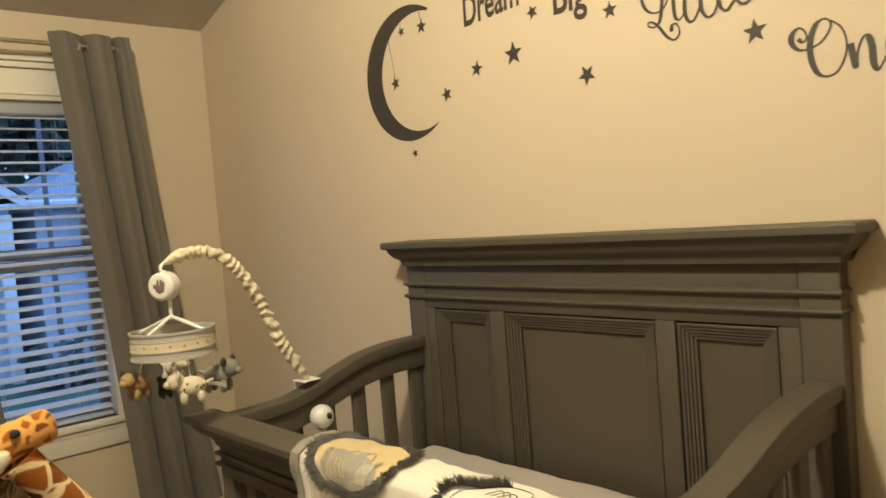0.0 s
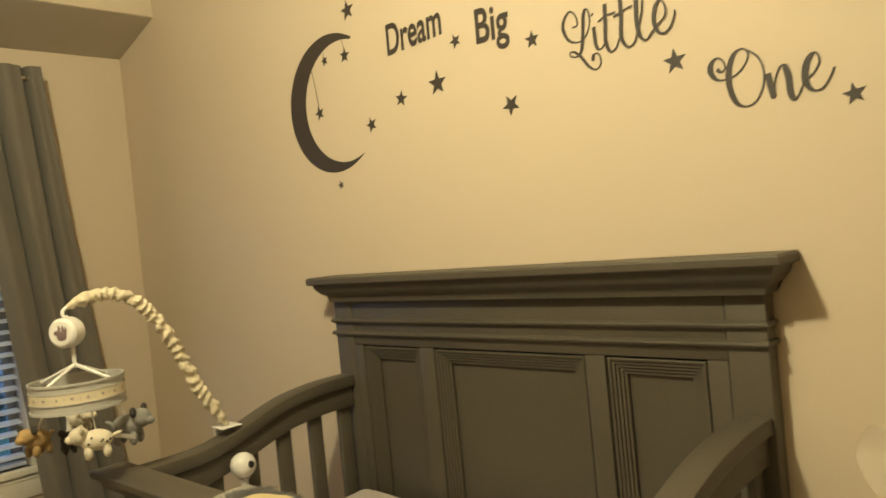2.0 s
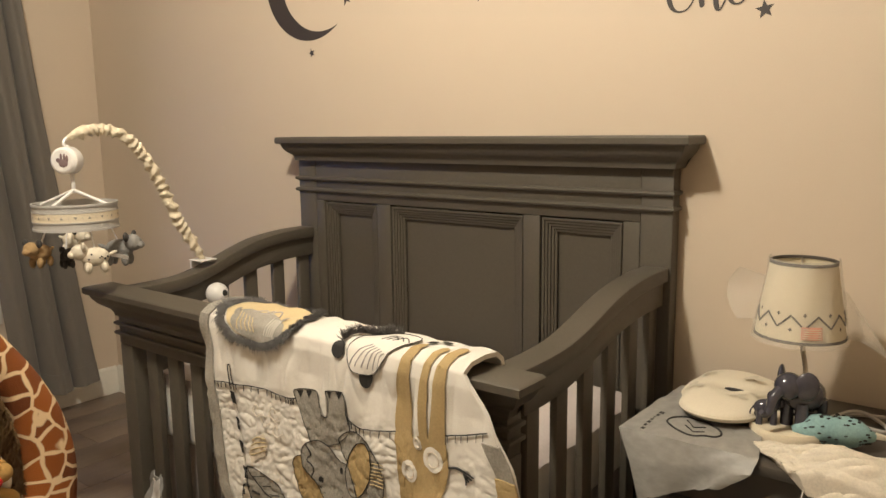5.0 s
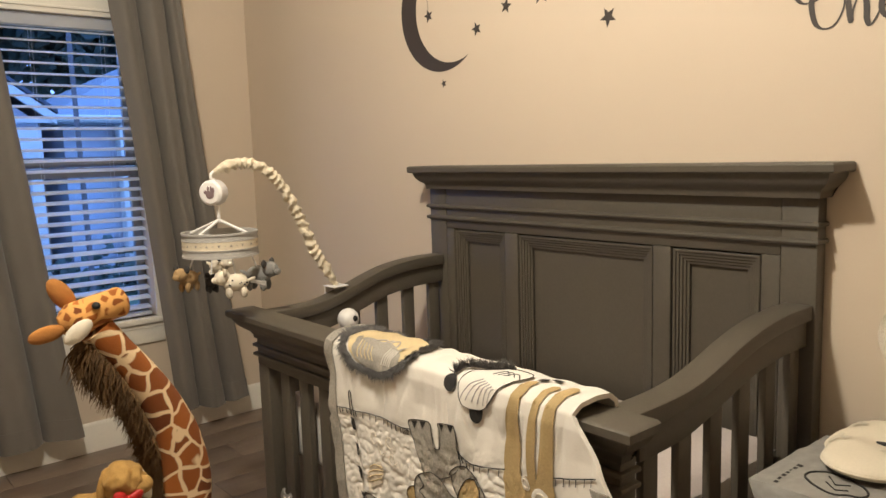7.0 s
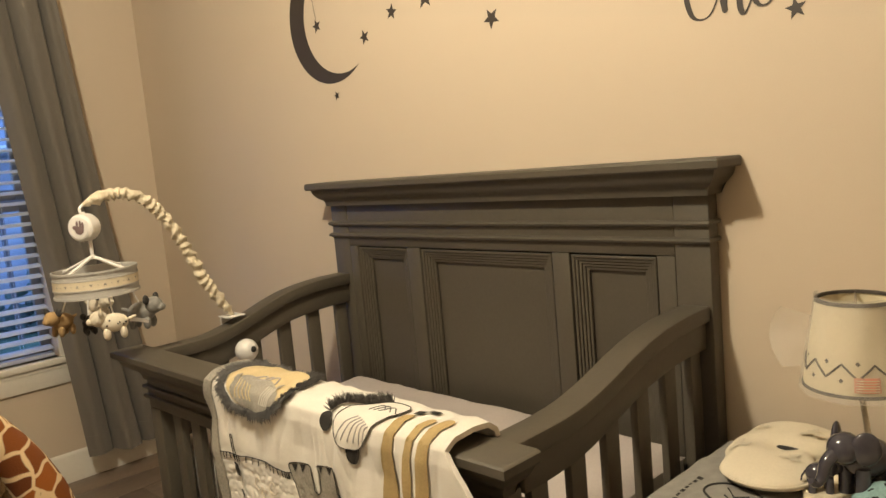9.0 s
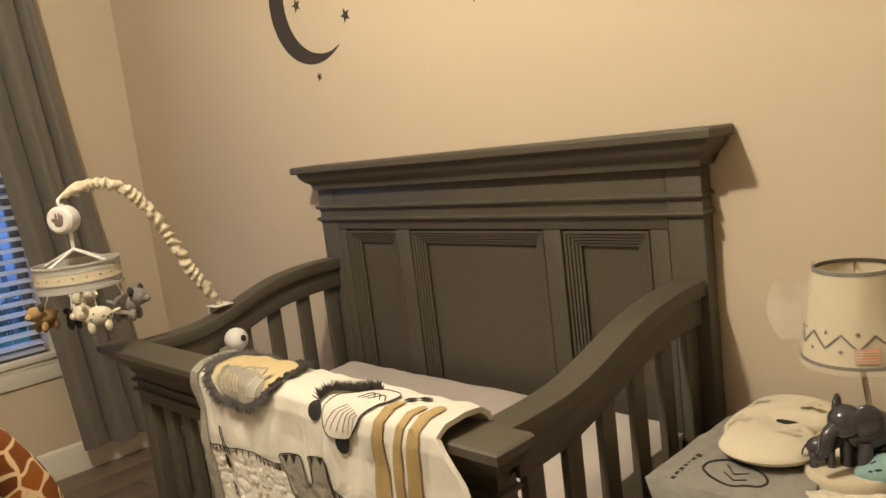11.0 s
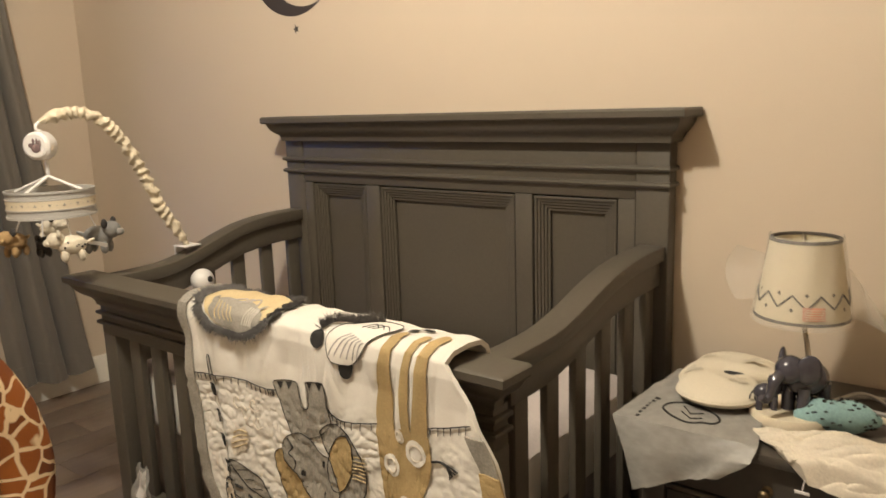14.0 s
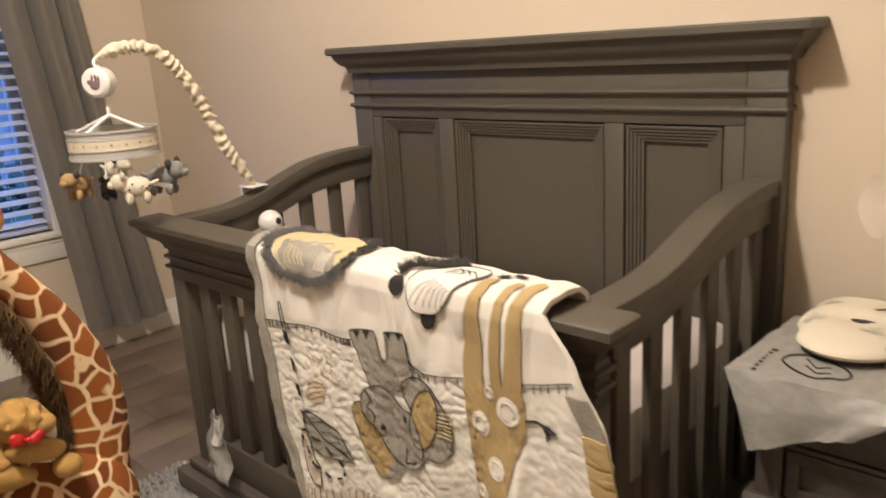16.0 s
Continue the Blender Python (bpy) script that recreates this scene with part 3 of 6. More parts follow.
def bead(z):
    return crown([(-0.03, z + 0.010), (F - 0.007, z + 0.008), (F - 0.011, z + 0.005), (F - 0.012, z + 0.001), (F - 0.010, z - 0.003), (F - 0.004, z - 0.005), (F - 0.003, z - 0.008), (-0.03, z - 0.008)], BL + 0.008, BR - 0.006, F + 0.01)


part("headboard_moulding", bead(1.093), CRIB, crib)
part("headboard_moulding", bead(1.054), CRIB, crib)
PANELS = ((0.572, 0.326), (0.270, -0.230), (-0.283, -0.530))
PT, PB = 1.019, 0.40
stiles = [(BL - 0.085, PANELS[0][0]), (PANELS[0][1], PANELS[1][0]), (PANELS[1][1], PANELS[2][0]), (PANELS[2][1], BR + 0.085)]
for a, b in stiles:
    part("headboard_stile", box(F + 0.001, -0.014, min(a, b), max(a, b), PB, PT - 0.0005, 0.0012), CRIB, crib)
part("headboard_bottom_rail", box(F + 0.001, -0.014, BR + 0.085, BL - 0.085, 0.25, PB - 0.0005, 0.0012), CRIB, crib)
for ya, yb in PANELS:
    bms = []
    gap, step, depth = 0.0045, 0.0080, 0.0042
    for k in range(5):
        o0, o1 = gap + k * step, gap + (k + 1) * step
        xf = F + 0.0045 + k * depth
        for (p0, p1, p2, p3) in (((ya - o0, PT - o0), (yb + o0, PT - o0), (yb + o1, PT - o1), (ya - o1, PT - o1)), ((ya - o0, PB + o0), (ya - o0, PT - o0), (ya - o1, PT - o1), (ya - o1, PB + o1)),
                                 ((yb + o0, PT - o0), (yb + o0, PB + o0), (yb + o1, PB + o1), (yb + o1, PT - o1)), ((yb + o0, PB + o0), (ya - o0, PB + o0), (ya - o1, PB + o1), (yb + o1, PB + o1))):
            bm = bmesh.new()
            q = [Vector((0, *p)) for p in (p0, p1, p2, p3)]
            rows = []
            for t, dx in ((0, 0.024 if k == 0 else 0.0024), (0.03, 0.0012), (0.22, 0.0), (0.72, 0.0004), (0.94, 0.0016), (1.0, 0.0066)):
                rows.append([bm.verts.new(Vector((xf + dx, 0, 0)) + q[0].lerp(q[3], t)), bm.verts.new(Vector((xf + dx, 0, 0)) + q[1].lerp(q[2], t))])
            for r0, r1 in zip(rows, rows[1:]):
                bm.faces.new((r0[0], r0[1], r1[1], r1[0]))
            bms.append(bm)
    part("panel_moulding", merge(*bms), CRIB, crib, "reeded panel moulding")
    part("headboard_panel", box(F + 0.0320, -0.010, yb, ya, PB, PT, 0), CRIB, crib)

# arms at both ends, with slats
ARM = smooth_path([(-0.80, 0, 0.812), (-0.72, 0, 0.812), (-0.62, 0, 0.813), (-0.54, 0, 0.820), (-0.46, 0, 0.838), (-0.37, 0, 0.864), (-0.28, 0, 0.884), (-0.17, 0, 0.896), (-0.052, 0, 0.898)], 5)


def arm_z(x, up=0.0):
    rise = up * max(0.0, min(1.0, (x + 0.58) / 0.28))
    for a, b in zip(ARM, ARM[1:]):
        if a.x <= x <= b.x:
            return a.z + (b.z - a.z) * (x - a.x) / (b.x - a.x) + rise
    return ARM[-1].z + rise


def ribbon(y0, y1, top, bottom, x0, x1, up=0.0, n=44):
    pr = [(x0 + (x1 - x0) * i / n, arm_z(x0 + (x1 - x0) * i / n, up) + top) for i in range(n + 1)]
    pr += [(x, arm_z(x, up) + bottom) for x in [x1 + (x0 - x1) * i / n for i in range(n + 1)]]
    bm = prism(pr, "y", y0, y1)
    sharp = [e for e in bm.edges if e.calc_face_angle(0) > 1.0]
    bmesh.ops.bevel(bm, geom=sharp, offset=0.004, segments=2, affect="EDGES", profile=0.5)
    return bm


for yo, yi in ((0.690, 0.625), (-0.655, -0.590)):
    s, up = (1, 0.014) if yo > 0 else (-1, 0.0)
    part("arm_rest", ribbon(min(yo, yi), max(yo, yi), 0.013, -0.022, -0.742, F - 0.001, up), CRIB, crib)
    part("arm_rail", ribbon(min(yo - s * 0.012, yi + s * 0.012), max(yo - s * 0.012, yi + s * 0.012), -0.0225, -0.085, -0.707, F - 0.001, up), CRIB, crib)
    part("side_bottom_rail", box(-0.707, F - 0.001, min(yo - s * 0.012, yi + s * 0.012), max(yo - s * 0.012, yi + s * 0.012), 0.13, 0.20), CRIB, crib)
    for k in range(6):
        x = -0.655 + 0.114 * k
        zt = arm_z(x + 0.02, up) - 0.082
        part("side_slat", box(x - 0.023, x + 0.023, (yo + yi) / 2 - 0.009, (yo + yi) / 2 + 0.009, 0.199, zt, 0.003), CRIB, crib)

# front
FL, FR = 0.755, -0.705
FX = -0.758
fcap = [(-0.735, 0.829), (-0.818, 0.829), (-0.824, 0.825), (-0.824, 0.811), (-0.820, 0.806), (-0.812, 0.804), (-0.806, 0.792), (-0.796, 0.779), (-0.783, 0.769), (-0.772, 0.762), (-0.766, 0.752), (-0.764, 0.742), (-0.735, 0.742)]


def front_cap(profile, yl, yr, inner):
    bm = bmesh.new()
    x0 = min(p[0] for p in profile)
    n = len(profile)
    drop = [max(0.0, min(p[0] - x0, 0.060)) for p in profile]
    drop[0], drop[-1] = 0.006, 0.060
    a = [bm.verts.new((x, yl - d, z)) for (x, z), d in zip(profile, drop)]
    b = [bm.verts.new((x, yr + d, z)) for (x, z), d in zip(profile, drop)]
    for i in range(n):
        j = (i + 1) % n
        bm.faces.new((a[i], a[j], b[j], b[i]))
    for side in (a, b):
        ch = side[1:-1]
        back = [bm.verts.new((inner, v.co.y, v.co.z)) for v in ch]
        for i in range(len(ch) - 1):
            bm.faces.new((ch[i], ch[i + 1], back[i + 1], back[i]))
        bm.faces.new((side[0], ch[0], back[0])), bm.faces.new((side[-1], back[-1], ch[-1]))
        bm.faces.new([side[0]] + back + [side[-1]])
    bmesh.ops.recalc_face_normals(bm, faces=bm.faces[:])
    return bm


part("front_cap", front_cap(fcap, FL, FR, -0.735), CRIB, crib)
FBL, FBR = FL - 0.066, FR + 0.066
part("front_top_rail", box(FX, -0.712, FBR, FBL, 0.66, 0.7415, 0.002), CRIB, crib)
for z in (0.722, 0.694):
    part("front_moulding", box(FX - 0.011, -0.710, FBR - 0.011, FBL + 0.011, z - 0.006, z + 0.004, 0.003), CRIB, crib)
for y0, y1 in ((FBL - 0.062, FBL), (FBR, FBR + 0.062)):
    part("front_leg", box(FX, -0.708, y0, y1, 0.0, 0.6595, 0.004), CRIB, crib)
nsl = 11
for k in range(nsl):
    y = FBR + 0.062 + (FBL - FBR - 0.124) * (k + 0.75) / (nsl + 0.5)
    part("front_slat", box(FX + 0.010, FX + 0.030, y - 0.025, y + 0.025, 0.205, 0.6605, 0.003), CRIB, crib)
part("front_bottom_rail", box(FX + 0.002, -0.718, FBR + 0.062, FBL - 0.062, 0.105, 0.206, 0.003), CRIB, crib)
part("front_plinth", merge(box(FX - 0.055, -0.70, FBR - 0.050, FBL + 0.050, 0.03, 0.085, 0.006), box(FX - 0.026, -0.704, FBR - 0.024, FBL + 0.024, 0.0855, 0.112, 0.006)), CRIB, crib)
for yy in (FBR + 0.0, FBL - 0.07):
    part("foot", box(FX - 0.035, -0.715, yy, yy + 0.07, 0.0, 0.0295, 0.004), CRIB, crib)


def mattress_fn(u, v):
    x, y = -0.718 + 0.650 * v, -0.585 + 1.205 * u
    e = min(u, 1 - u, v, 1 - v)
    return (x, y, 0.582 - 0.03 * max(0, 1 - e / 0.04) ** 2 + 0.006 * noise.noise(Vector((x * 7, y * 7, 1))) + 0.004 * abs(noise.noise(Vector((x * 22, y * 14, 4)))))


matt = thing("crib_mattress", (-0.4, 0.02, 0.47), "crib mattress in a pale fitted sheet", "mattress")
part("sheet_top", sheet(mattress_fn, 60, 40), SHEET, matt)
part("side", box(-0.718, -0.068, -0.585, 0.62, 0.40, 0.556, 0.014), QUILT, matt)


skirt = thing("crib_skirt", (-0.4, 0.02, 0.15), "grey gathered crib skirt below the mattress", "crib skirt")
CORNERS = [(-0.694, 0.61), (-0.694, -0.575), (-0.075, -0.575), (-0.075, 0.61), (-0.694, 0.61)]
for k in range(4):
    def skirt_fn(u, v, k=k):
        a, b = Vector(CORNERS[k]), Vector(CORNERS[k + 1])
        p = a.lerp(b, u)
        n = Vector((a.y - b.y, b.x - a.x)).normalized()
        w = math.sin(u * (a - b).length * 130 + 2 * noise.noise(Vector((u * 9, k, 1)))) * 0.006 * (1.2 - v) + 0.004 * noise.noise(Vector((u * 20, v * 3, k)))
        p = p - n * w
        return (p.x, p.y, 0.15 + 0.325 * v)
    part("ruffle", sheet(skirt_fn, 150, 6), RUFFLE, skirt)

# ---- quilt over the front rail ----
CTRL = [(0.10, -0.868, 0.10), (0.45, -0.852, 0.45), (0.78, -0.846, 0.78), (0.815, -0.845, 0.815), (0.84, -0.838, 0.838), (0.865, -0.818, 0.851), (0.905, -0.778, 0.854), (0.945, -0.740, 0.851), (0.97, -0.722, 0.838), (1.0, -0.716, 0.81), (1.20, -0.712, 0.63)]


def qprof(h):
    for a, b in zip(CTRL, CTRL[1:]):
        if a[0] <= h <= b[0]:
            t = (h - a[0]) / (b[0] - a[0])
            return Vector((a[1] + (b[1] - a[1]) * t, 0, a[2] + (b[2] - a[2]) * t))
    return Vector((CTRL[-1][1], 0, CTRL[-1][2])) if h > 1 else Vector((CTRL[0][1], 0, CTRL[0][2]))


def quilt_at(y, h, lift=0.0):
    p = qprof(h)
    d = (qprof(h + 0.006) - qprof(h - 0.006)).normalized()
    n = Vector((-d.z, 0, d.x))
    if n.x > 0 and h < 0.86:
        n = -n
    if h >= 0.86 and n.z < 0 and h < 0.96:
        n = -n
    low = max(0.0, min(1.0, (0.80 - h) / 0.5))
    w = 0.006 + 0.007 * low * math.sin(y * 21 + h * 4 + 1.0) + 0.006 * low * math.sin(y * 37 - h * 6)
    pk = max(0.06, min(1.0, (0.72 - h) / 0.04)) * (1.0 if y > -0.44 else max(0.60, 1.0 - (-0.44 - y) / 0.20))
    w += 0.005 * noise.noise(Vector((y * 13, h * 9, 3))) + 0.0018 * math.sin(y * 85 + 4 * noise.noise(Vector((y * 6, h * 5, 9)))) * max(0.0, 0.9 - pk)
    a = 0.03 * noise.noise(Vector((y * 9, h * 9, 21)))
    b = 0.03 * noise.noise(Vector((y * 9, h * 9, 33)))
    w -= pk * 0.0030 * (1 - abs(noise.noise(Vector(((y + a) * 19 + h * 13, (h + b) * 33 - y * 9, 5))))) ** 6
    w -= pk * 0.0022 * (1 - abs(noise.noise(Vector(((y + b) * 52 - h * 22, (h + a) * 60 + y * 24, 8))))) ** 4
    w += pk * 0.0012 * noise.noise(Vector((y * 95, h * 80, 15)))
    up = max(0.0, 1 - abs(h - 0.765) / 0.075)
    w += up * (0.0050 * math.sin(y * 33 + 2.5 * noise.noise(Vector((y * 5, h * 3, 12)))) + 0.0022 * math.sin(y * 71 + h * 8 + 1.0) - 0.0055 * (1 - abs(noise.noise(Vector((y * 24, h * 5, 14))))) ** 5)
    g = y + 0.566
    w += 0.020 * max(0.0, min(1.0, (0.62 - h) / 0.10)) * math.exp(-(g / (0.055 if g > 0 else 0.011)) ** 2)
    w += 0.004 * low * max(0.0, math.sin(y * 60 - h * 9 + 3 * noise.noise(Vector((y * 4, h * 3, 2))))) ** 3
    q = p + n * (w + lift)
    return Vector((q.x, y, q.z))


def quilt_left(h):
    return 0.142 - max(0.0, 0.83 - h) * 0.13 - max(0.0, 0.45 - h) * 0.30 + 0.005 * noise.noise(Vector((h * 13, 4, 2)))


def quilt_right(h):
    d = max(0.0, 0.84 - h)
    return -0.603 - 0.11 * math.tanh(d / 0.14) - 0.12 * d - 0.02 * max(0.0, h - 0.84) + 0.004 * noise.noise(Vector((h * 14, 0, 6)))


quilt = thing("baby_quilt", (-0.80, -0.2, 0.83), "white appliqued baby quilt draped over the crib front", "quilt")


def quilt_fn(u, v):
    h = 0.115 + 1.07 * v + 0.012 * math.sin(u * 5)
    y = quilt_left(h) + (quilt_right(h) - quilt_left(h)) * u
    return quilt_at(y, min(h, 1.19))


part("quilt_top", sheet(quilt_fn, 280, 330, 0.009), QUILT, quilt)


def strip(h0, h1, side, w0, w1, material, name, label="", lift=0.0055):
    """A binding band along one edge."""
    def fn(u, v):
        h = h0 + (h1 - h0) * v
        e = quilt_left(h) if side > 0 else quilt_right(h)
        return quilt_at(e - side * (w0 + (w1 - w0) * u), h, lift)
    part(name, sheet(fn, 6, 90, 0.004), material, quilt, label)


strip(0.115, 1.15, 1, -0.006, 0.022, QGREY, "binding", "grey binding")
strip(0.115, 0.735, -1, -0.008, 0.028, QGREY, "binding", "grey binding")
strip(0.595, 0.680, -1, -0.010, 0.030, QTAN, "binding_patch", "mustard patch in the binding", 0.0095)


def lay(y, h):
    """Design to quilt: the applique drawing's place along the rail."""
    if h < 0.765 or y < -0.37:
        return y
    k = min(1.0, max(0.2, (y + 0.45) / 0.10))
    return 1.06 * y - 0.041 - 0.042 * k


def rounded(poly):
    """A closed outline of few corners, drawn through them as a soft curve."""
    if not 8 < len(poly) < 24:
        return poly
    n, out = len(poly), []
    for i in range(n):
        p0, p1, p2, p3 = (Vector(poly[(i + k - 1) % n]) for k in range(4))
        for t in (0.0, 0.25, 0.5, 0.75):
            line = p1.lerp(p2, t)
            out.append(tuple(line.lerp(0.5 * (2 * p1 + (p2 - p0) * t + (2 * p0 - 5 * p1 + 4 * p2 - p3) * t * t + (3 * p1 - p0 - 3 * p2 + p3) * t ** 3), 0.8)))
    return out


def patch(name, poly, material, label="", lift=0.006, outline=0.0):
    """An applique: a closed (y, h) outline laid on the quilt."""
    poly = rounded([(lay(y, h), h) for y, h in poly])
    lift = 0.5 * lift
    bm = bmesh.new()
    bm.faces.new([bm.verts.new((0, y, h)) for y, h in poly])
    bmesh.ops.triangulate(bm, faces=bm.faces[:])
    for _ in range(5):
        long = [e for e in bm.edges if e.calc_length() > 0.008]
        if long:
            bmesh.ops.subdivide_edges(bm, edges=long, cuts=1)
            bmesh.ops.triangulate(bm, faces=bm.faces[:])
    for v in bm.verts:
        v.co = quilt_at(v.co.y, v.co.z, lift)
    bmesh.ops.recalc_face_normals(bm, faces=bm.faces[:])
    ob = part(name, bm, material, quilt, label)
    if outline:
        closed = list(poly) + [poly[0]]
        path = []
        for a, b in zip(closed, closed[1:]):
            n = max(1, int(math.dist(a, b) / 0.01))
            path += [quilt_at(a[0] + (b[0] - a[0]) * i / n, a[1] + (b[1] - a[1]) * i / n, lift + 0.001) for i in range(n)]
        part("stitching", tube(path + [path[0]], outline, 5), BLACK, ob)
    return ob


def oval(y, h, ry, rh, turn=0.0, a0=0, a1=360, n=28):
    c, s = math.cos(turn), math.sin(turn)
    out = []
    for k in range(n + (a1 - a0 < 360)):
        a = radians(a0 + (a1 - a0) * k / n)
        p, q = ry * math.cos(a), rh * math.sin(a)
        out.append((y + p * c - q * s, h + p * s + q * c))
    return out


def seam(pts, r=0.0012, material=BLACK, lift=0.0075, ticks=0, name="stitched_line"):
    pts = [(lay(y, h), h) for y, h in pts]
    lift = 0.42 * lift
    path = [quilt_at(p.y, p.z, lift) for p in smooth_path([(0, y, h) for y, h in pts], 10)]
    bms = [tube(path, r, 5)]
    for k in range(ticks):
        p = smooth_path([(0, y, h) for y, h in pts], 10)
        q = p[int((k + 0.5) / ticks * (len(p) - 1))]
        bms.append(tube([quilt_at(q.y, q.z, lift), quilt_at(q.y, q.z - 0.014, lift)], r * 0.8, 4))
    part(name, merge(*bms), material, quilt)


patch("striped_hill", [(0.022, 0.325), (-0.09, 0.358), (-0.20, 0.392), (-0.28, 0.402), (-0.36, 0.402), (-0.45, 0.398), (-0.495, 0.38), (-0.50, 0.25), (-0.49, 0.12), (0.0, 0.12)], QHILL, "beige striped hill applique", 0.005)
for k in range(26):
    y = 0.008 - k * 0.0195
    top = 0.322 + 0.080 * math.sin(0.5 * math.pi * min(1, (0.03 - y) / 0.33))
    seam([(y, top), (y - 0.004, top * 0.66 + 0.04), (y + 0.004, 0.20), (y - 0.003, 0.125)], 0.0019, QGREY, 0.0065, name="stripe")
seam([(0.109, 0.690), (0.041, 0.697), (-0.076, 0.707), (-0.147, 0.705), (-0.178, 0.708)], ticks=18)
seam([(-0.326, 0.702), (-0.352, 0.688), (-0.39, 0.690), (-0.452, 0.702)], ticks=8)
seam([(-0.572, 0.724), (-0.613, 0.734), (-0.664, 0.752)], ticks=6)
seam([(0.046, 0.682), (0.047, 0.735), (0.034, 0.737), (0.032, 0.682)], 0.0011, name="stem_top")
STEM = [(0.040, 0.690), (0.036, 0.655), (0.022, 0.600), (0.008, 0.540), (0.004, 0.470)]
seam(STEM, 0.0016, QUILT, 0.005, name="stem")
for h in (0.679, 0.620, 0.569, 0.512):
    y = 0.040 - (0.69 - h) * 0.225
    patch("stem_patch", [(y + 0.008, h), (y - 0.009, h), (y - 0.014, h - 0.028), (y + 0.002, h - 0.028)], BLACK, "", 0.0125)
patch("leg_patch", [(-0.177, 0.728), (-0.236, 0.737), (-0.245, 0.717), (-0.252, 0.690), (-0.271, 0.690), (-0.274, 0.725), (-0.267, 0.742), (-0.316, 0.750), (-0.326, 0.730), (-0.325, 0.704), (-0.334, 0.676), (-0.300, 0.640), (-0.230, 0.615), (-0.211, 0.644), (-0.197, 0.672), (-0.182, 0.705)], QGREY, "grey printed elephant leg applique", 0.006, 0.0008)
for y0 in (-0.185, -0.209, -0.270, -0.297):
    patch("claw", [(y0, 0.728 - (y0 + 0.185) * 0.17), (y0 - 0.018, 0.731 - (y0 + 0.185) * 0.17), (y0 - 0.010, 0.714 - (y0 + 0.185) * 0.17)], BLACK, "", 0.0085)
patch("ear_patch", [(-0.166, 0.575), (-0.194, 0.588), (-0.215, 0.565), (-0.240, 0.535), (-0.270, 0.500), (-0.276, 0.470), (-0.256, 0.448), (-0.228, 0.448), (-0.193, 0.480), (-0.172, 0.520), (-0.163, 0.552)], QTAN, "gold satin ear applique", 0.006, 0.0008)
patch("ear_tip", [(-0.264, 0.488), (-0.293, 0.481), (-0.280, 0.455), (-0.250, 0.444)], QGREY, "grey ear border applique", 0.0085)
patch("ear_border", [(-0.303, 0.648), (-0.318, 0.666), (-0.340, 0.675), (-0.367, 0.673), (-0.399, 0.647), (-0.416, 0.623), (-0.425, 0.590), (-0.420, 0.555), (-0.402, 0.537), (-0.369, 0.531), (-0.345, 0.540), (-0.335, 0.601), (-0.315, 0.620)], QGREY, "grey ear border applique", 0.006, 0.0009)
patch("ear_patch", oval(-0.360, 0.602, 0.032, 0.060, 0.28), QTAN, "gold satin ear applique", 0.009, 0.0010)
for k in range(7):
    seam([(-0.392, 0.625 - 0.007 * k), (-0.408, 0.627 - 0.007 * k), (-0.424, 0.628 - 0.0075 * k)], 0.0011, QYEL, 0.011, name="ear_fringe_stitch")
patch("head_patch", [(-0.196, 0.598), (-0.207, 0.618), (-0.239, 0.632), (-0.270, 0.626), (-0.302, 0.607), (-0.332, 0.602), (-0.347, 0.575), (-0.360, 0.538), (-0.355, 0.515), (-0.335, 0.498), (-0.304, 0.489), (-0.273, 0.494), (-0.251, 0.513), (-0.233, 0.544), (-0.205, 0.562), (-0.196, 0.580)], QGREY, "grey printed elephant head applique", 0.0105, 0.0008)
for y, h in ((-0.248, 0.549), (-0.310, 0.586)):
    patch("eye", oval(y, h, 0.006, 0.007, n=10), BLACK, "", 0.0125)
seam([(-0.308, 0.528), (-0.306, 0.515), (-0.305, 0.498)], 0.0018, lift=0.013)
seam([(-0.305, 0.498), (-0.325, 0.505), (-0.340, 0.514)], 0.0018, lift=0.013)
seam([(-0.208, 0.615), (-0.222, 0.600), (-0.212, 0.585), (-0.230, 0.572), (-0.226, 0.552)], 0.0014, lift=0.013, name="trunk_stitching")
patch("leaf_patch", [(-0.012, 0.516), (-0.045, 0.517), (-0.080, 0.510), (-0.113, 0.496), (-0.134, 0.468), (-0.149, 0.441), (-0.103, 0.435), (-0.056, 0.434), (-0.022, 0.453), (-0.008, 0.484)], QGREY, "grey leaf applique", 0.006, 0.0009)
seam([(-0.015, 0.512), (-0.07, 0.475), (-0.145, 0.442)], 0.0014)
for k in range(4):
    seam([(-0.035 - 0.026 * k, 0.498 - 0.014 * k), (-0.055 - 0.026 * k, 0.504 - 0.016 * k), (-0.070 - 0.022 * k, 0.507 - 0.018 * k)], 0.0009, name="vein_stitching")
patch("leaf_patch", [(0.018, 0.456), (-0.006, 0.467), (-0.024, 0.439), (-0.053, 0.408), (-0.058, 0.361), (-0.018, 0.356), (0.012, 0.374), (0.022, 0.413)], QHILL, "brown printed leaf applique", 0.005, 0.0009)
LOOP = oval(-0.055, 0.432, 0.072, 0.030, 0.42, n=22)
for k in range(0, 22, 2):
    seam([LOOP[k], LOOP[(k + 1) % 22]], 0.0024, lift=0.010, name="stitched_dash")
patch("leaf_patch", [(-0.03, 0.584), (-0.07, 0.604), (-0.087, 0.591), (-0.073, 0.555), (-0.031, 0.531), (-0.018, 0.544)], QHILL, "pale gold stitched leaf", 0.005)
for k in range(4):
    seam([(-0.025 - 0.002 * k, 0.545 + 0.012 * k), (-0.05, 0.556 + 0.012 * k), (-0.078, 0.570 + 0.008 * k)], 0.0015, QYEL, name="leaf_stitching")
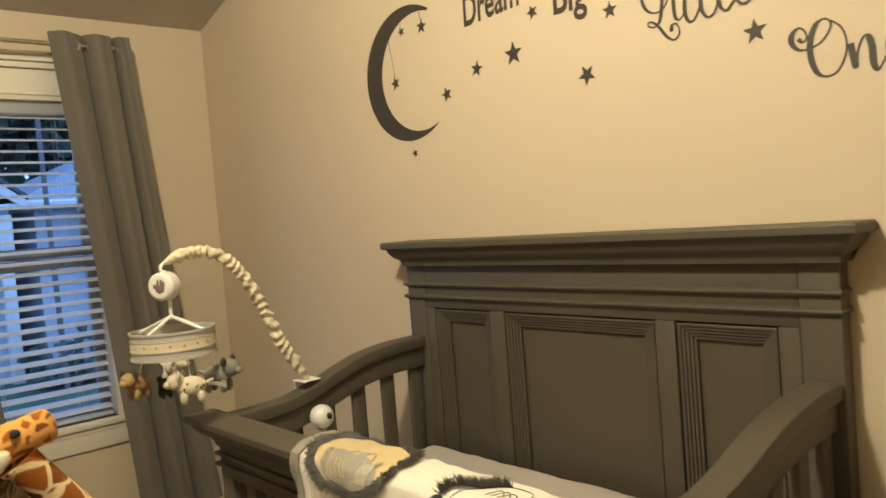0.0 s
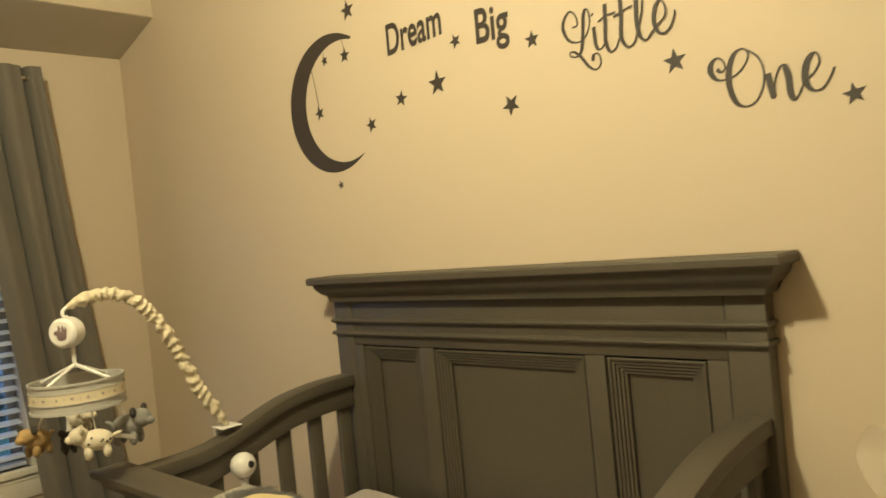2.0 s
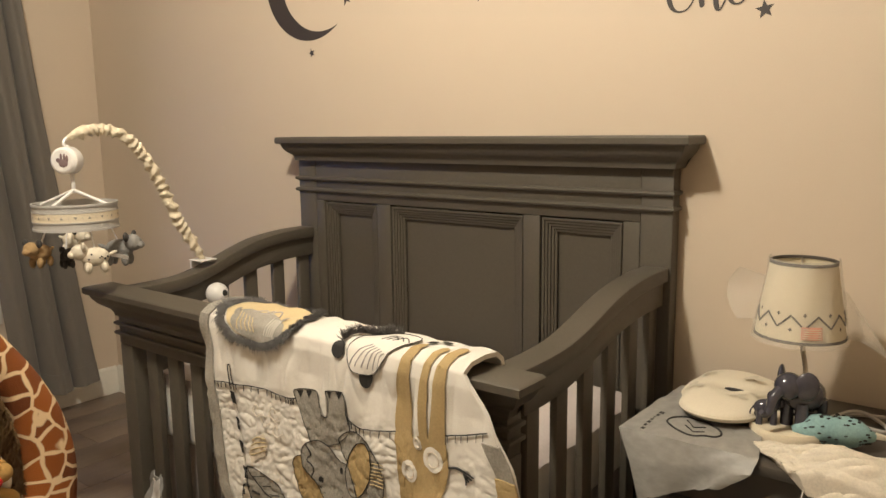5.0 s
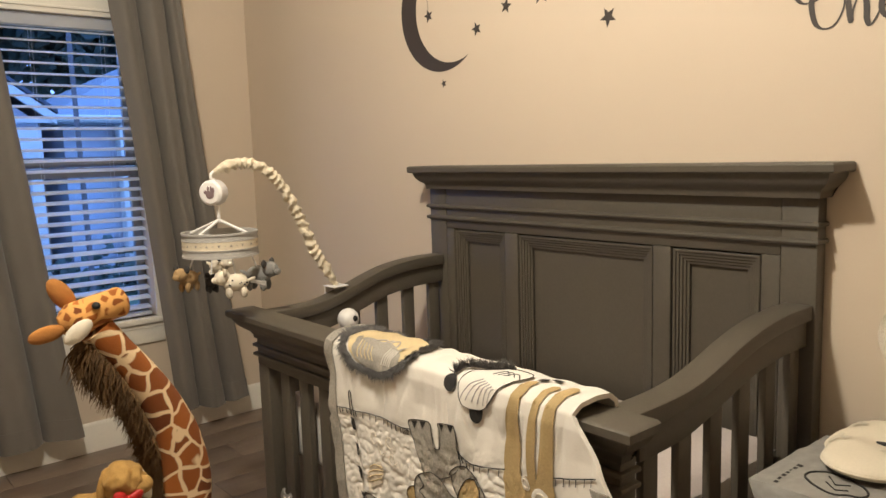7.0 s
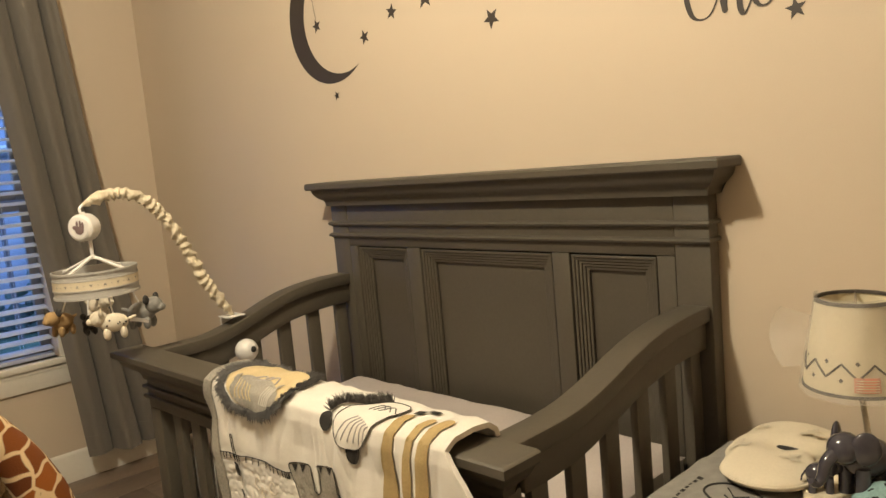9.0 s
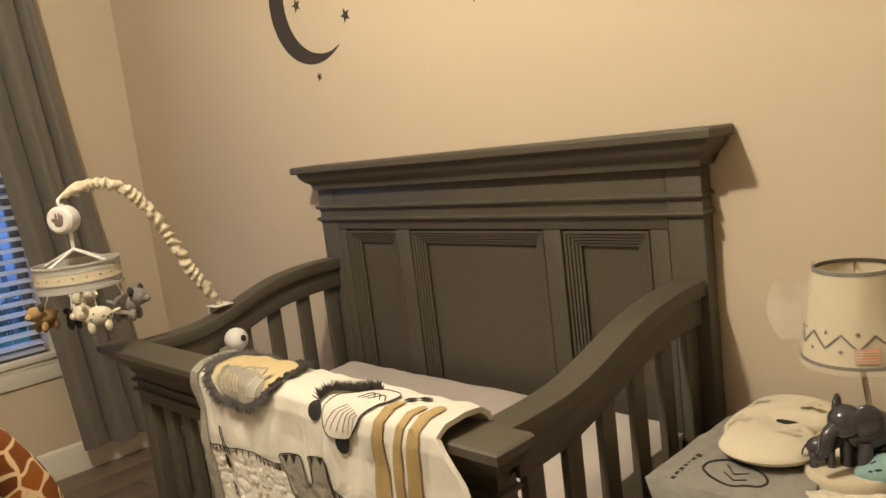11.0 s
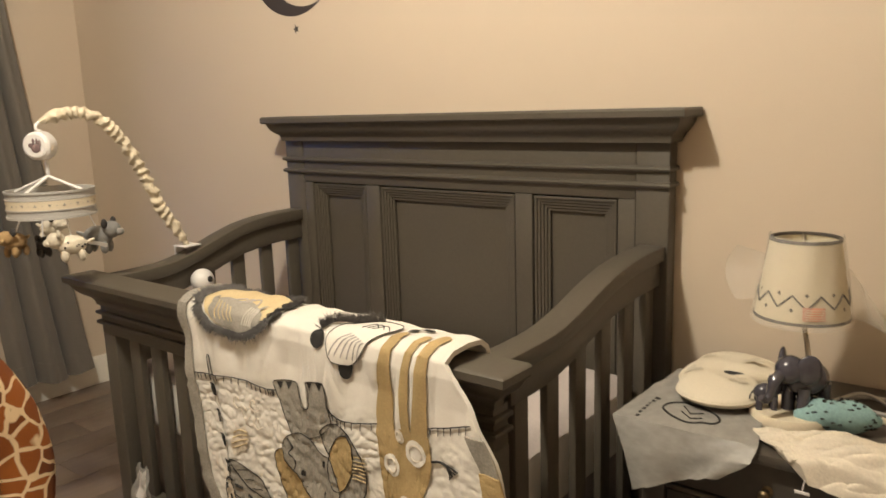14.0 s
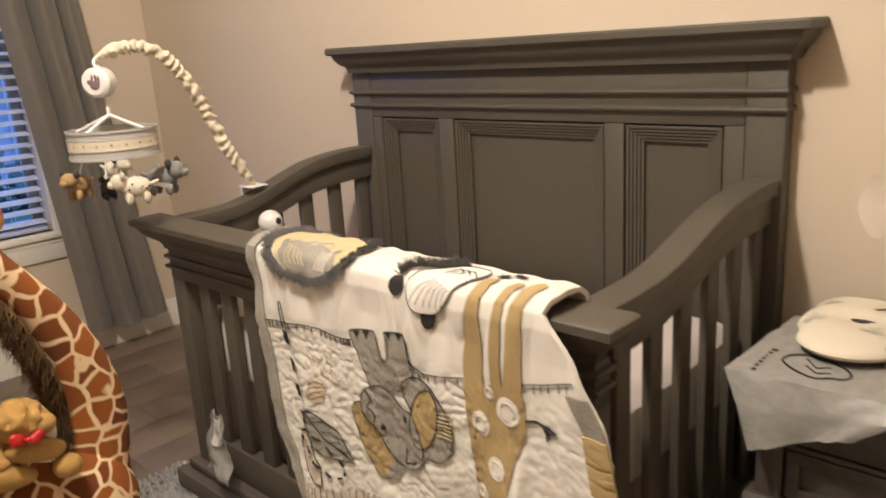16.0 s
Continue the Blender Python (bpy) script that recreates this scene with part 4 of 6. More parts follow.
for cy, ch in ((-0.045, 0.655), (-0.075, 0.640), (-0.105, 0.660), (-0.115, 0.625)):
    seam([(cy - (0.004 + 0.0026 * t) * math.cos(t), ch + (0.004 + 0.0026 * t) * math.sin(t)) for t in (0, 1.2, 2.4, 3.6, 4.8, 6.0)], 0.001, QHILL, name="curl_stitching")
for poly in ([(-0.468, 0.885), (-0.463, 0.845), (-0.456, 0.810), (-0.452, 0.770), (-0.452, 0.700), (-0.493, 0.700), (-0.489, 0.745), (-0.485, 0.785), (-0.488, 0.820), (-0.492, 0.885)],
             [(-0.522, 0.889), (-0.516, 0.830), (-0.511, 0.780), (-0.512, 0.705), (-0.530, 0.705), (-0.527, 0.740), (-0.523, 0.785), (-0.527, 0.825), (-0.538, 0.889)],
             [(-0.557, 0.892), (-0.547, 0.840), (-0.541, 0.785), (-0.539, 0.740), (-0.533, 0.705), (-0.570, 0.705), (-0.566, 0.790), (-0.567, 0.830), (-0.580, 0.892)],
             [(-0.452, 0.703), (-0.455, 0.660), (-0.460, 0.600), (-0.470, 0.530), (-0.480, 0.460), (-0.490, 0.400), (-0.500, 0.300), (-0.548, 0.300), (-0.543, 0.420), (-0.546, 0.500), (-0.552, 0.560), (-0.561, 0.600), (-0.574, 0.635), (-0.578, 0.664), (-0.572, 0.690), (-0.570, 0.708), (-0.512, 0.708), (-0.493, 0.703)]):
    patch("tan_patch", poly, QTAN, "tan giraffe applique", 0.006)
for y, h, a, b in ((-0.543, 0.671, 0.023, 0.024), (-0.487, 0.634, 0.019, 0.021), (-0.522, 0.567, 0.019, 0.020), (-0.489, 0.513, 0.013, 0.014), (-0.507, 0.694, 0.009, 0.014)):
    patch("spot", oval(y, h, a, b, -0.3), QUILT, "white spot applique", 0.0085)
    seam([(p[0], p[1]) for p in oval(y, h, a * 0.6, b * 0.6, -0.3, n=12)], 0.0013, QHILL, 0.0105, name="spot_stitching")
seam([(-0.578, 0.665), (-0.593, 0.669), (-0.611, 0.666)], 0.0022)
for k in range(4):
    seam([(-0.609, 0.667), (-0.622 + 0.002 * k, 0.664 - 0.004 * k), (-0.634 + 0.006 * k, 0.662 - 0.006 * k)], 0.0015)
# sleepy face with a fringe, folded over the rail
patch("face_patch", oval(0.045, 0.885, 0.118, 0.075, 0.10), QYEL, "soft yellow lion face applique", 0.006)
patch("muzzle_patch", oval(0.035, 0.842, 0.085, 0.034, 0.10), QGREY, "grey woven muzzle applique", 0.0085)
bms = []
random.seed(3)
for k in range(2000):
    a = random.uniform(0, 2 * math.pi)
    rr = random.uniform(0.98, 1.10)
    ct, st = math.cos(a), math.sin(a)
    y, h = 0.045 + 0.120 * rr * ct - 0.008 * st, 0.885 + 0.078 * rr * st + 0.010 * ct
    y = lay(y, h)
    ln = random.uniform(0.008, 0.020)
    p0, p1 = quilt_at(y, h, 0.004), quilt_at(y + ln * ct + random.uniform(-0.006, 0.006), h + ln * st * 0.8 + random.uniform(-0.006, 0.006), random.uniform(0.006, 0.018))
    bms.append(tube([p0, (p0 + p1) / 2 + Vector((-0.003, 0, 0.003)), p1], lambda t, a: 0.0019 * (1.02 - t), 3, False))
tagged(part("fringe", merge(*bms), FUR, quilt, "grey fluffy fringe round the lion face"), kind="stuff")
for y, h in ((0.115, 0.862), (-0.028, 0.868)):
    patch("eye", oval(y, h, 0.007, 0.009, n=10), QGREY, "", 0.011)
for k in range(3):
    seam([(0.075 - 0.022 * k, 0.868), (0.055 - 0.022 * k, 0.892), (0.040 - 0.022 * k, 0.870)], 0.0017, GREYP, 0.0085)
for k in range(5):
    seam([(0.10 - 0.010 * k, 0.862 - 0.002 * k), (0.092 - 0.011 * k, 0.84), (0.085 - 0.012 * k, 0.826)], 0.0012, QYEL, 0.0115)
    seam([(0.0 - 0.006 * k, 0.862), (0.002 - 0.006 * k, 0.842), (0.004 - 0.006 * k, 0.824)], 0.0012, QUILT, 0.0115)
# zebra head
patch("zebra_patch", [(-0.232, 0.835), (-0.245, 0.868), (-0.275, 0.893), (-0.31, 0.908), (-0.345, 0.912), (-0.362, 0.899), (-0.350, 0.872), (-0.332, 0.850), (-0.310, 0.815), (-0.285, 0.797), (-0.250, 0.802)], QUILT, "white zebra head applique", 0.008, 0.0008)
patch("ear_black", oval(-0.206, 0.832, 0.017, 0.017, 0.3), BLACK, "black felt ear applique", 0.007)
patch("ear_black", oval(-0.279, 0.797, 0.013, 0.028, 0.1), BLACK, "black felt ear applique", 0.007)
for k in range(6):
    seam([(-0.245 - 0.012 * k, 0.812 - 0.001 * k), (-0.255 - 0.011 * k, 0.835), (-0.278 - 0.008 * k, 0.856 - 0.003 * k)], 0.0013, GREYP, 0.0095)
for k in range(3):
    seam([(-0.285 - 0.013 * k, 0.872), (-0.303 - 0.013 * k, 0.893), (-0.320 - 0.013 * k, 0.878)], 0.0012, BLACK, 0.0095)
bms = []
for k in range(600):
    t = random.random()
    y, h = -0.205 - 0.10 * t + random.uniform(-0.004, 0.004), 0.848 + 0.062 * t ** 0.6
    p0 = quilt_at(lay(y, h), h, 0.004)
    p1 = p0 + Vector((random.uniform(-0.012, 0.004), random.uniform(-0.012, 0.012), random.uniform(0.006, 0.022)))
    bms.append(tube([p0, p0.lerp(p1, 0.5), p1], lambda t, a: 0.0017 * (1.02 - t), 3, False))
tagged(part("fringe", merge(*bms), FUR, quilt, "grey fluffy zebra mane fringe"), kind="stuff")
patch("black_dash", [(-0.478, 0.892), (-0.500, 0.895), (-0.502, 0.908), (-0.480, 0.906)], BLACK, "", 0.007)
patch("black_dash", [(-0.50, 0.905), (-0.52, 0.908), (-0.523, 0.922), (-0.503, 0.919)], BLACK, "", 0.007)

# ---- mobile ----
mob = thing("baby_mobile", (-0.487, 0.655, 0.83), "musical baby mobile with plush animals clamped to the crib arm", "baby mobile")
ARMP = smooth_path([(-0.486, 0.657, 0.868), (-0.520, 0.66, 0.925), (-0.555, 0.665, 0.985), (-0.580, 0.668, 1.045), (-0.603, 0.67, 1.10), (-0.637, 0.67, 1.165), (-0.675, 0.67, 1.218), (-0.715, 0.672, 1.252), (-0.765, 0.675, 1.268), (-0.815, 0.68, 1.264), (-0.862, 0.685, 1.246)], 22)


def ruche(t, a):
    k = min(1.0, t * 8 + 0.4) * min(1.0, (1 - t) * 9 + 0.35)
    g = 1.0 if t < 0.6 else 1 - 0.45 * (t - 0.6) / 0.4 * (1 + math.sin(a))
    w = 0.0034 * math.sin(t * 150 + 2.2 * math.sin(a + t * 17) + 1.8 * math.sin(t * 31)) + 0.0048 * noise.noise(Vector((t * 60, 1.8 * math.cos(a), 1.8 * math.sin(a))))
    return k * (0.0150 + max(0.2, g) * w)


part("arm_sleeve", tube(ARMP, ruche, 22), CREAM, mob, "gathered cream fabric arm sleeve")
part("clamp", merge(box(-0.518, -0.458, 0.628, 0.688, 0.867, 0.8705, 0.001), box(-0.505, -0.470, 0.692, 0.704, 0.80, 0.8655, 0.004)), WHITEP, mob)
part("hook", tube(smooth_path([(-0.862, 0.685, 1.247), (-0.872, 0.683, 1.238), (-0.872, 0.681, 1.226), (-0.862, 0.681, 1.224)], 6), 0.004, 8), WHITEP, mob)
away = Vector((0.80, 0.58, 0.0)).normalized()
mc = Vector((-0.866, 0.684, 1.187))
bm = lathe([(0.0, -0.024), (0.030, -0.024), (0.036, -0.018), (0.037, 0.014), (0.033, 0.022), (0.0, 0.022)], (0, 0, 0), 36)
bmesh.ops.transform(bm, verts=bm.verts, matrix=Matrix.Translation(mc) @ away.to_track_quat("Z", "Y").to_matrix().to_4x4())
mbox = part("music_box", bm, WHITEP, mob, "round white music box")
bm = lathe([(0.0, -0.0255), (0.027, -0.0255), (0.027, -0.0235), (0.0, -0.0235)], (0, 0, 0), 30)
bmesh.ops.transform(bm, verts=bm.verts, matrix=Matrix.Translation(mc) @ away.to_track_quat("Z", "Y").to_matrix().to_4x4())
part("face_disc", bm, WHITEP, mbox)
sidev = away.cross(Vector((0, 0, 1)))
bms = []
for dx, dz, w, h in ((0.002, -0.006, 0.013, 0.011), (-0.011, 0.002, 0.006, 0.006), (-0.003, 0.010, 0.0035, 0.010), (0.006, 0.010, 0.0035, 0.010), (0.013, 0.006, 0.0035, 0.010)):
    bms.append(blob(mc - away * 0.0262 + sidev * dx + Vector((0, 0, dz)), (w, 0.0015, h), (0, 0, math.degrees(math.atan2(sidev.y, sidev.x))), 0, 2))
part("motif", merge(*bms), MAUVE, mbox, "mauve printed motif")
rc = Vector((-0.858, 0.680, 0))
part("spindle", tube([Vector((rc.x, rc.y, 1.152)), Vector((rc.x, rc.y, 1.10))], 0.005, 8), WHITEP, mob)
for k in range(4):
    a = math.pi * k / 2 + 0.5
    part("spoke", tube([Vector((rc.x, rc.y, 1.108)), Vector((rc.x + 0.103 * math.cos(a), rc.y + 0.103 * math.sin(a), 1.068))], 0.0042, 8), WHITEP, mob)


def band(r, z0, z1, t=0.003):
    return lathe([(r - t, z0), (r, z0), (r, z1), (r - t, z1), (r - t, z0)], (rc.x, rc.y, 0), 64)


canopy = part("canopy", band(0.105, 1.008, 1.074), RIBBON, mob, "light grey fabric canopy ring")
part("cream_band", band(0.1062, 1.030, 1.054, 0.001), CREAM, canopy)
part("piping", merge(band(0.1075, 1.070, 1.076, 0.004), band(0.1075, 1.006, 1.012, 0.004), band(0.107, 1.0275, 1.0305, 0.002), band(0.107, 1.0535, 1.0565, 0.002)), RIBBON, canopy)
bms = []
for k in range(40):
    a = 2 * math.pi * k / 40
    o = Vector((math.cos(a), math.sin(a), 0))
    s = Vector((-o.y, o.x, 0))
    c = rc + o * 0.1068 + Vector((0, 0, 1.042))
    bm = bmesh.new()
    if k % 2:
        sz, up = 0.0042, (1 if k % 4 == 1 else -1)
        vs = [c - s * sz - Vector((0, 0, sz * 0.7 * up)), c + s * sz - Vector((0, 0, sz * 0.7 * up)), c + Vector((0, 0, sz * up))]
    else:
        sz = 0.0014
        vs = [c - s * sz, c - Vector((0, 0, sz)), c + s * sz, c + Vector((0, 0, sz))]
    f = bm.faces.new([bm.verts.new(v) for v in vs])
    bms.append(bm)
part("band_print", merge(*bms), QGREY, canopy, "small grey triangles and dots")


def plush(name, at, body, earm, facing, label, spots=False, size=1.0):
    """A small hanging plush animal: body, head, snout, ears, legs and tail in one soft mesh, ears and ribbon apart."""
    m = pose(*at, 0, 0, facing) @ Matrix.Scale(0.9 * size, 4)
    bms = [blob((0, 0, 0), (0.036, 0.024, 0.025), (0, 0, 0), 0.002), blob((0.036, 0, 0.016), (0.022, 0.021, 0.021), (0, 0, 0), 0.002), blob((0.055, 0, 0.010), (0.011, 0.012, 0.010))]
    for x in (-0.02, 0.02):
        for y in (-0.013, 0.013):
            bms.append(blob((x, y, -0.026), (0.010, 0.009, 0.017), (0, 0, 0), 0.001, 2))
    bms.append(blob((-0.042, 0, 0.006), (0.014, 0.004, 0.005), (0, 20, 0), 0, 2))
    b = merge(*bms)
    bmesh.ops.transform(b, verts=b.verts, matrix=m)
    an = part(name, b, body, mob, label)
    for sg in (-1, 1):
        e = blob((0.030, sg * 0.022, 0.032), (0.006, 0.011, 0.013), (sg * -20, 0, 0), 0, 2)
        bmesh.ops.transform(e, verts=e.verts, matrix=m)
        part("ear", e, earm, an)
    if spots:
        for _ in range(14):
            sp = blob((random.uniform(-0.028, 0.02), random.choice((-1, 1)) * 0.0195, random.uniform(-0.004, 0.014)), (0.0028, 0.0045, 0.0028), (0, 0, 0), 0, 2)
            bmesh.ops.transform(sp, verts=sp.verts, matrix=m)
            part("spot", sp, BLACK, an)
    part("ribbon", tube([Vector((at[0], at[1], at[2] + 0.018)), Vector((rc.x + (at[0] - rc.x) * 0.8, rc.y + (at[1] - rc.y) * 0.8, 1.012))], 0.0022, 6), WHITEP, an)


plush("plush_lion", (rc.x - 0.092, rc.y + 0.020, 0.948), PLUSHT, PLUSHD, 205, "tan plush lion")
plush("plush_leopard", (rc.x + 0.000, rc.y - 0.085, 0.935), PLUSHW, PLUSHW, 160, "cream plush leopard with dark spots", True, 1.12)
plush("plush_koala", (rc.x + 0.095, rc.y - 0.035, 0.940), PLUSHG, PLUSHD, -55, "grey plush koala", size=1.22)
plush("plush_zebra", (rc.x + 0.020, rc.y + 0.070, 0.965), PLUSHW, PLUSHD, -70, "white plush zebra")
plush("plush_panda", (rc.x - 0.030, rc.y + 0.010, 0.930), PLUSHD, PLUSHD, -100, "charcoal plush panda", size=0.8)
part("tag", sheet(lambda u, v: (rc.x + 0.036 + 0.048 * u, rc.y - 0.098 - 0.004 * v, 0.932 - 0.012 * u + 0.010 * v - 0.004 * u * u), 6, 2, 0.001), WHITEP, mob, "white sewn tag")

# ---- baby monitor ----
mon = thing("baby_monitor", (-0.487, 0.596, 0.606), "round white baby camera standing in the crib corner", "baby monitor")
part("ball", blob((-0.487, 0.596, 0.768), (0.034, 0.034, 0.034), sub=4), WHITEP, mon)
ld = Vector((0.16, -0.96, 0.16)).normalized()
part("lens", blob(Vector((-0.487, 0.596, 0.768)) + ld * 0.0275, (0.011, 0.011, 0.011)), BLACK, mon, "dark round lens")
part("collar", lathe([(0.0, 0.732), (0.014, 0.732), (0.020, 0.742), (0.0, 0.745)], (-0.487, 0.596, 0), 20), GREYP, mon)
part("stem", tube([Vector((-0.487, 0.596, 0.618)), Vector((-0.487, 0.596, 0.735))], 0.010, 12), WHITEP, mon)
part("stand", lathe([(0.0, 0.604), (0.036, 0.604), (0.036, 0.610), (0.012, 0.620), (0.0, 0.622)], (-0.487, 0.596, 0), 28), WHITEP, mon)

# ---- parts pouch on the crib front ----
pouch = thing("plastic_pouch", (-0.815, 0.50, 0.14), "clear crumpled plastic pouch hanging on the crib front", "plastic bag")


def pouch_fn(u, v):
    w = 0.035 + 0.05 * v
    return (-0.815 - 0.012 * math.sin(v * 7 + u * 5) * v - 0.010 * noise.noise(Vector((u * 5, v * 6, 0))), 0.455 + 0.06 * v - w + 2 * w * u * 0.75, 0.345 - 0.20 * v + 0.008 * math.sin(u * 9))


part("film", sheet(pouch_fn, 16, 20, 0.002), POUCH, pouch)
part("paper_insert", sheet(lambda u, v: Vector(pouch_fn(0.2 + 0.5 * u, 0.05 + 0.4 * v)) + Vector((-0.004, 0, 0)), 6, 6, 0.001), WHITEP, pouch)

# ---- dresser ----
DX, DY1, DY0, DT = -0.445, -0.775, -1.62, 0.640
dr = thing("dresser", (-0.22, (DY0 + DY1) / 2, 0), "dark brown painted dresser with brass knobs beside the crib", "dresser")
part("top", box(DX - 0.018, -0.012, DY0 - 0.012, DY1 + 0.012, DT - 0.022, DT, 0.005), DRESS, dr)
part("side_panel", box(DX + 0.03, -0.02, DY1 - 0.022, DY1 - 0.004, 0.05, DT - 0.0225, 0.002), DRESS, dr)
part("side_panel", box(DX + 0.03, -0.02, DY0 + 0.004, DY0 + 0.022, 0.05, DT - 0.0225, 0.002), DRESS, dr)
part("back_panel", box(-0.030, -0.0215, DY0 + 0.023, DY1 - 0.023, 0.06, DT - 0.0225, 0.001), DRESS, dr)
for y0, y1 in ((DY1 - 0.046, DY1), (DY0, DY0 + 0.046)):
    part("corner_post", box(DX, DX + 0.045, y0, y1, 0.0, DT - 0.0225, 0.004), DRESS, dr)
drw = part("drawer", box(DX + 0.004, DX + 0.022, DY0 + 0.050, DY1 - 0.050, 0.527, DT - 0.026, 0.002), DRESS, dr)


def knob(y, z, parent):
    bm = lathe([(0.0, 0.030), (0.007, 0.029), (0.0105, 0.025), (0.0105, 0.021), (0.006, 0.013), (0.005, 0.003), (0.010, 0.0), (0.0, 0.0)], (0, 0, 0), 22)
    bmesh.ops.transform(bm, verts=bm.verts, matrix=Matrix.Translation((DX + 0.004, y, z)) @ Matrix.Rotation(radians(-90), 4, "Y"))
    part("knob", bm, BRASS, parent, "round antique brass knob")


knob(-1.010, 0.562, drw)
knob(-1.40, 0.557, drw)
part("drawer_rail", box(DX + 0.002, DX + 0.03, DY0 + 0.047, DY1 - 0.047, 0.514, 0.523, 0.002), DRESS, dr)
y0, y1, z0, z1 = DY0 + 0.050, DY1 - 0.050, 0.418, 0.511
low = part("drawer", merge(box(DX + 0.016, DX + 0.024, y0, y1, z0, z1, 0), box(DX + 0.004, DX + 0.018, y0, y1, z1 - 0.022, z1, 0.003), box(DX + 0.004, DX + 0.018, y0, y1, z0, z0 + 0.022, 0.003),
                               box(DX + 0.004, DX + 0.018, y1 - 0.024, y1, z0 + 0.021, z1 - 0.021, 0.003), box(DX + 0.004, DX + 0.018, y0, y0 + 0.024, z0 + 0.021, z1 - 0.021, 0.003)), DRESS, dr)
knob(-1.010, 0.464, low)
part("waist_moulding", prism([(DX + 0.03, 0.388), (DX - 0.010, 0.388), (DX - 0.020, 0.395), (DX - 0.020, 0.403), (DX - 0.008, 0.414), (DX + 0.03, 0.414)], "y", DY0 - 0.015, DY1 + 0.015, 0.002), DRESS, dr)
part("lower_shelf", box(DX + 0.02, -0.031, DY0 + 0.023, DY1 - 0.023, 0.10, 0.12, 0.002), DRESS, dr)
part("lower_basket", box(DX + 0.05, -0.06, -1.30, -0.93, 0.1205, 0.31, 0.012), DRESS, dr, "dark lower drawer box")

# ---- lamp ----
LX, LY = -0.222, -1.000
lp = thing("table_lamp", (LX, LY, DT), "elephant table lamp with a cream shade in clear wrap", "lamp")
BX, BY = LX - 0.072, LY - 0.006
part("base", lathe([(0.0, DT), (0.070, DT), (0.073, DT + 0.004), (0.073, DT + 0.022), (0.069, DT + 0.028), (0.0, DT + 0.028)], (BX, BY, 0), 48), CREAM, lp, "round cream base")
part("stem", tube(smooth_path([(BX + 0.038, BY - 0.02, DT + 0.027), (BX + 0.040, BY - 0.020, DT + 0.10), (LX - 0.004, LY - 0.010, DT + 0.16), (LX + 0.002, LY, DT + 0.20), (LX, LY, DT + 0.27)], 6), 0.005, 10), CHROME, lp)
R0, R1, ZB, ZT = 0.086, 0.062, 0.835, 0.988
shade = part("shade", lathe([(R0 - 0.002, ZB), (R0, ZB), (R1, ZT), (R1 - 0.002, ZT), (R0 - 0.002, ZB)], (LX, LY, 0), 64), SHADE, lp, "cream fabric shade")


def on_shade(a, t, lift=0.001):
    r = R0 + (R1 - R0) * t + lift
    return Vector((LX + r * math.cos(a), LY + r * math.sin(a), ZB + (ZT - ZB) * t))


part("binding", lathe([(R0 - 0.003, ZB - 0.001), (R0 + 0.0015, ZB - 0.001), (R0 + 0.0009, ZB + 0.0045), (R0 - 0.003, ZB + 0.0045), (R0 - 0.003, ZB - 0.001)], (LX, LY, 0), 64), SHADEB, shade)
part("binding", lathe([(R1 - 0.003, ZT - 0.005), (R1 + 0.0018, ZT - 0.005), (R1 + 0.0015, ZT + 0.001), (R1 - 0.003, ZT + 0.001), (R1 - 0.003, ZT - 0.005)], (LX, LY, 0), 64), SHADEB, shade)
ZZ = 20
path = []
for k in range(ZZ):
    for j in range(6):
        t = j / 6
        hh = 0.20 + 0.16 * (t if k % 2 else 1 - t)
        path.append(on_shade(2 * math.pi * (k + t) / ZZ, hh))
part("zigzag", tube(path + [path[0]], 0.0018, 5), SHADEB, shade, "grey zigzag line")
bms = []
for k in range(ZZ):
    hh = 0.37 if k % 2 == 0 else 0.18
    a0 = 2 * math.pi * (k + (1.0 if k % 2 == 0 else 1.0)) / ZZ
    bm = bmesh.new()
    bm.faces.new([bm.verts.new(on_shade(a0 + da, hh + dh, 0.0012)) for da, dh in ((-0.05, 0), (0, -0.028), (0.05, 0), (0, 0.028))])
    bms.append(bm)
part("diamonds", merge(*bms), SHADEB, shade, "small grey diamonds")
av = math.atan2(-1.25 - LY, -1.75 - LX)
part("sticker", sheet(lambda u, v: on_shade(av + 0.08 + 0.46 * u, 0.07 + 0.16 * v, 0.003), 8, 3, 0.0006), PINK, shade, "pink warning sticker")
bms = []
for k in range(5):
    bms.append(sheet(lambda u, v, k=k: on_shade(av + 0.11 + 0.40 * u, 0.085 + 0.028 * k + 0.010 * v, 0.0042), 8, 1))
part("sticker_print", merge(*bms), SHADE, shade)
part("spider", merge(*[tube([Vector((LX, LY, ZT - 0.02)), Vector((LX + (R1 - 0.003) * math.cos(a), LY + (R1 - 0.003) * math.sin(a), ZT - 0.004))], 0.002, 6) for a in (0.3, 2.4, 4.5)]), CHROME, lp)
part("bulb", merge(blob((LX, LY, 0.945), (0.024, 0.024, 0.028)), lathe([(0.0, 0.895), (0.014, 0.895), (0.014, 0.925), (0.0, 0.925)], (LX, LY, 0), 16)), WHITEP, lp, "unlit white bulb")


def wrap_fn(u, v):
    a = av - 1.9 + 3.8 * u
    t = 1.04 - 1.10 * v
    return on_shade(a, t, 0.004 + 0.002 * math.sin(a * 9 + v * 4))


part("wrap", sheet(wrap_fn, 40, 12), FILM, lp, "clear plastic wrap round the shade")


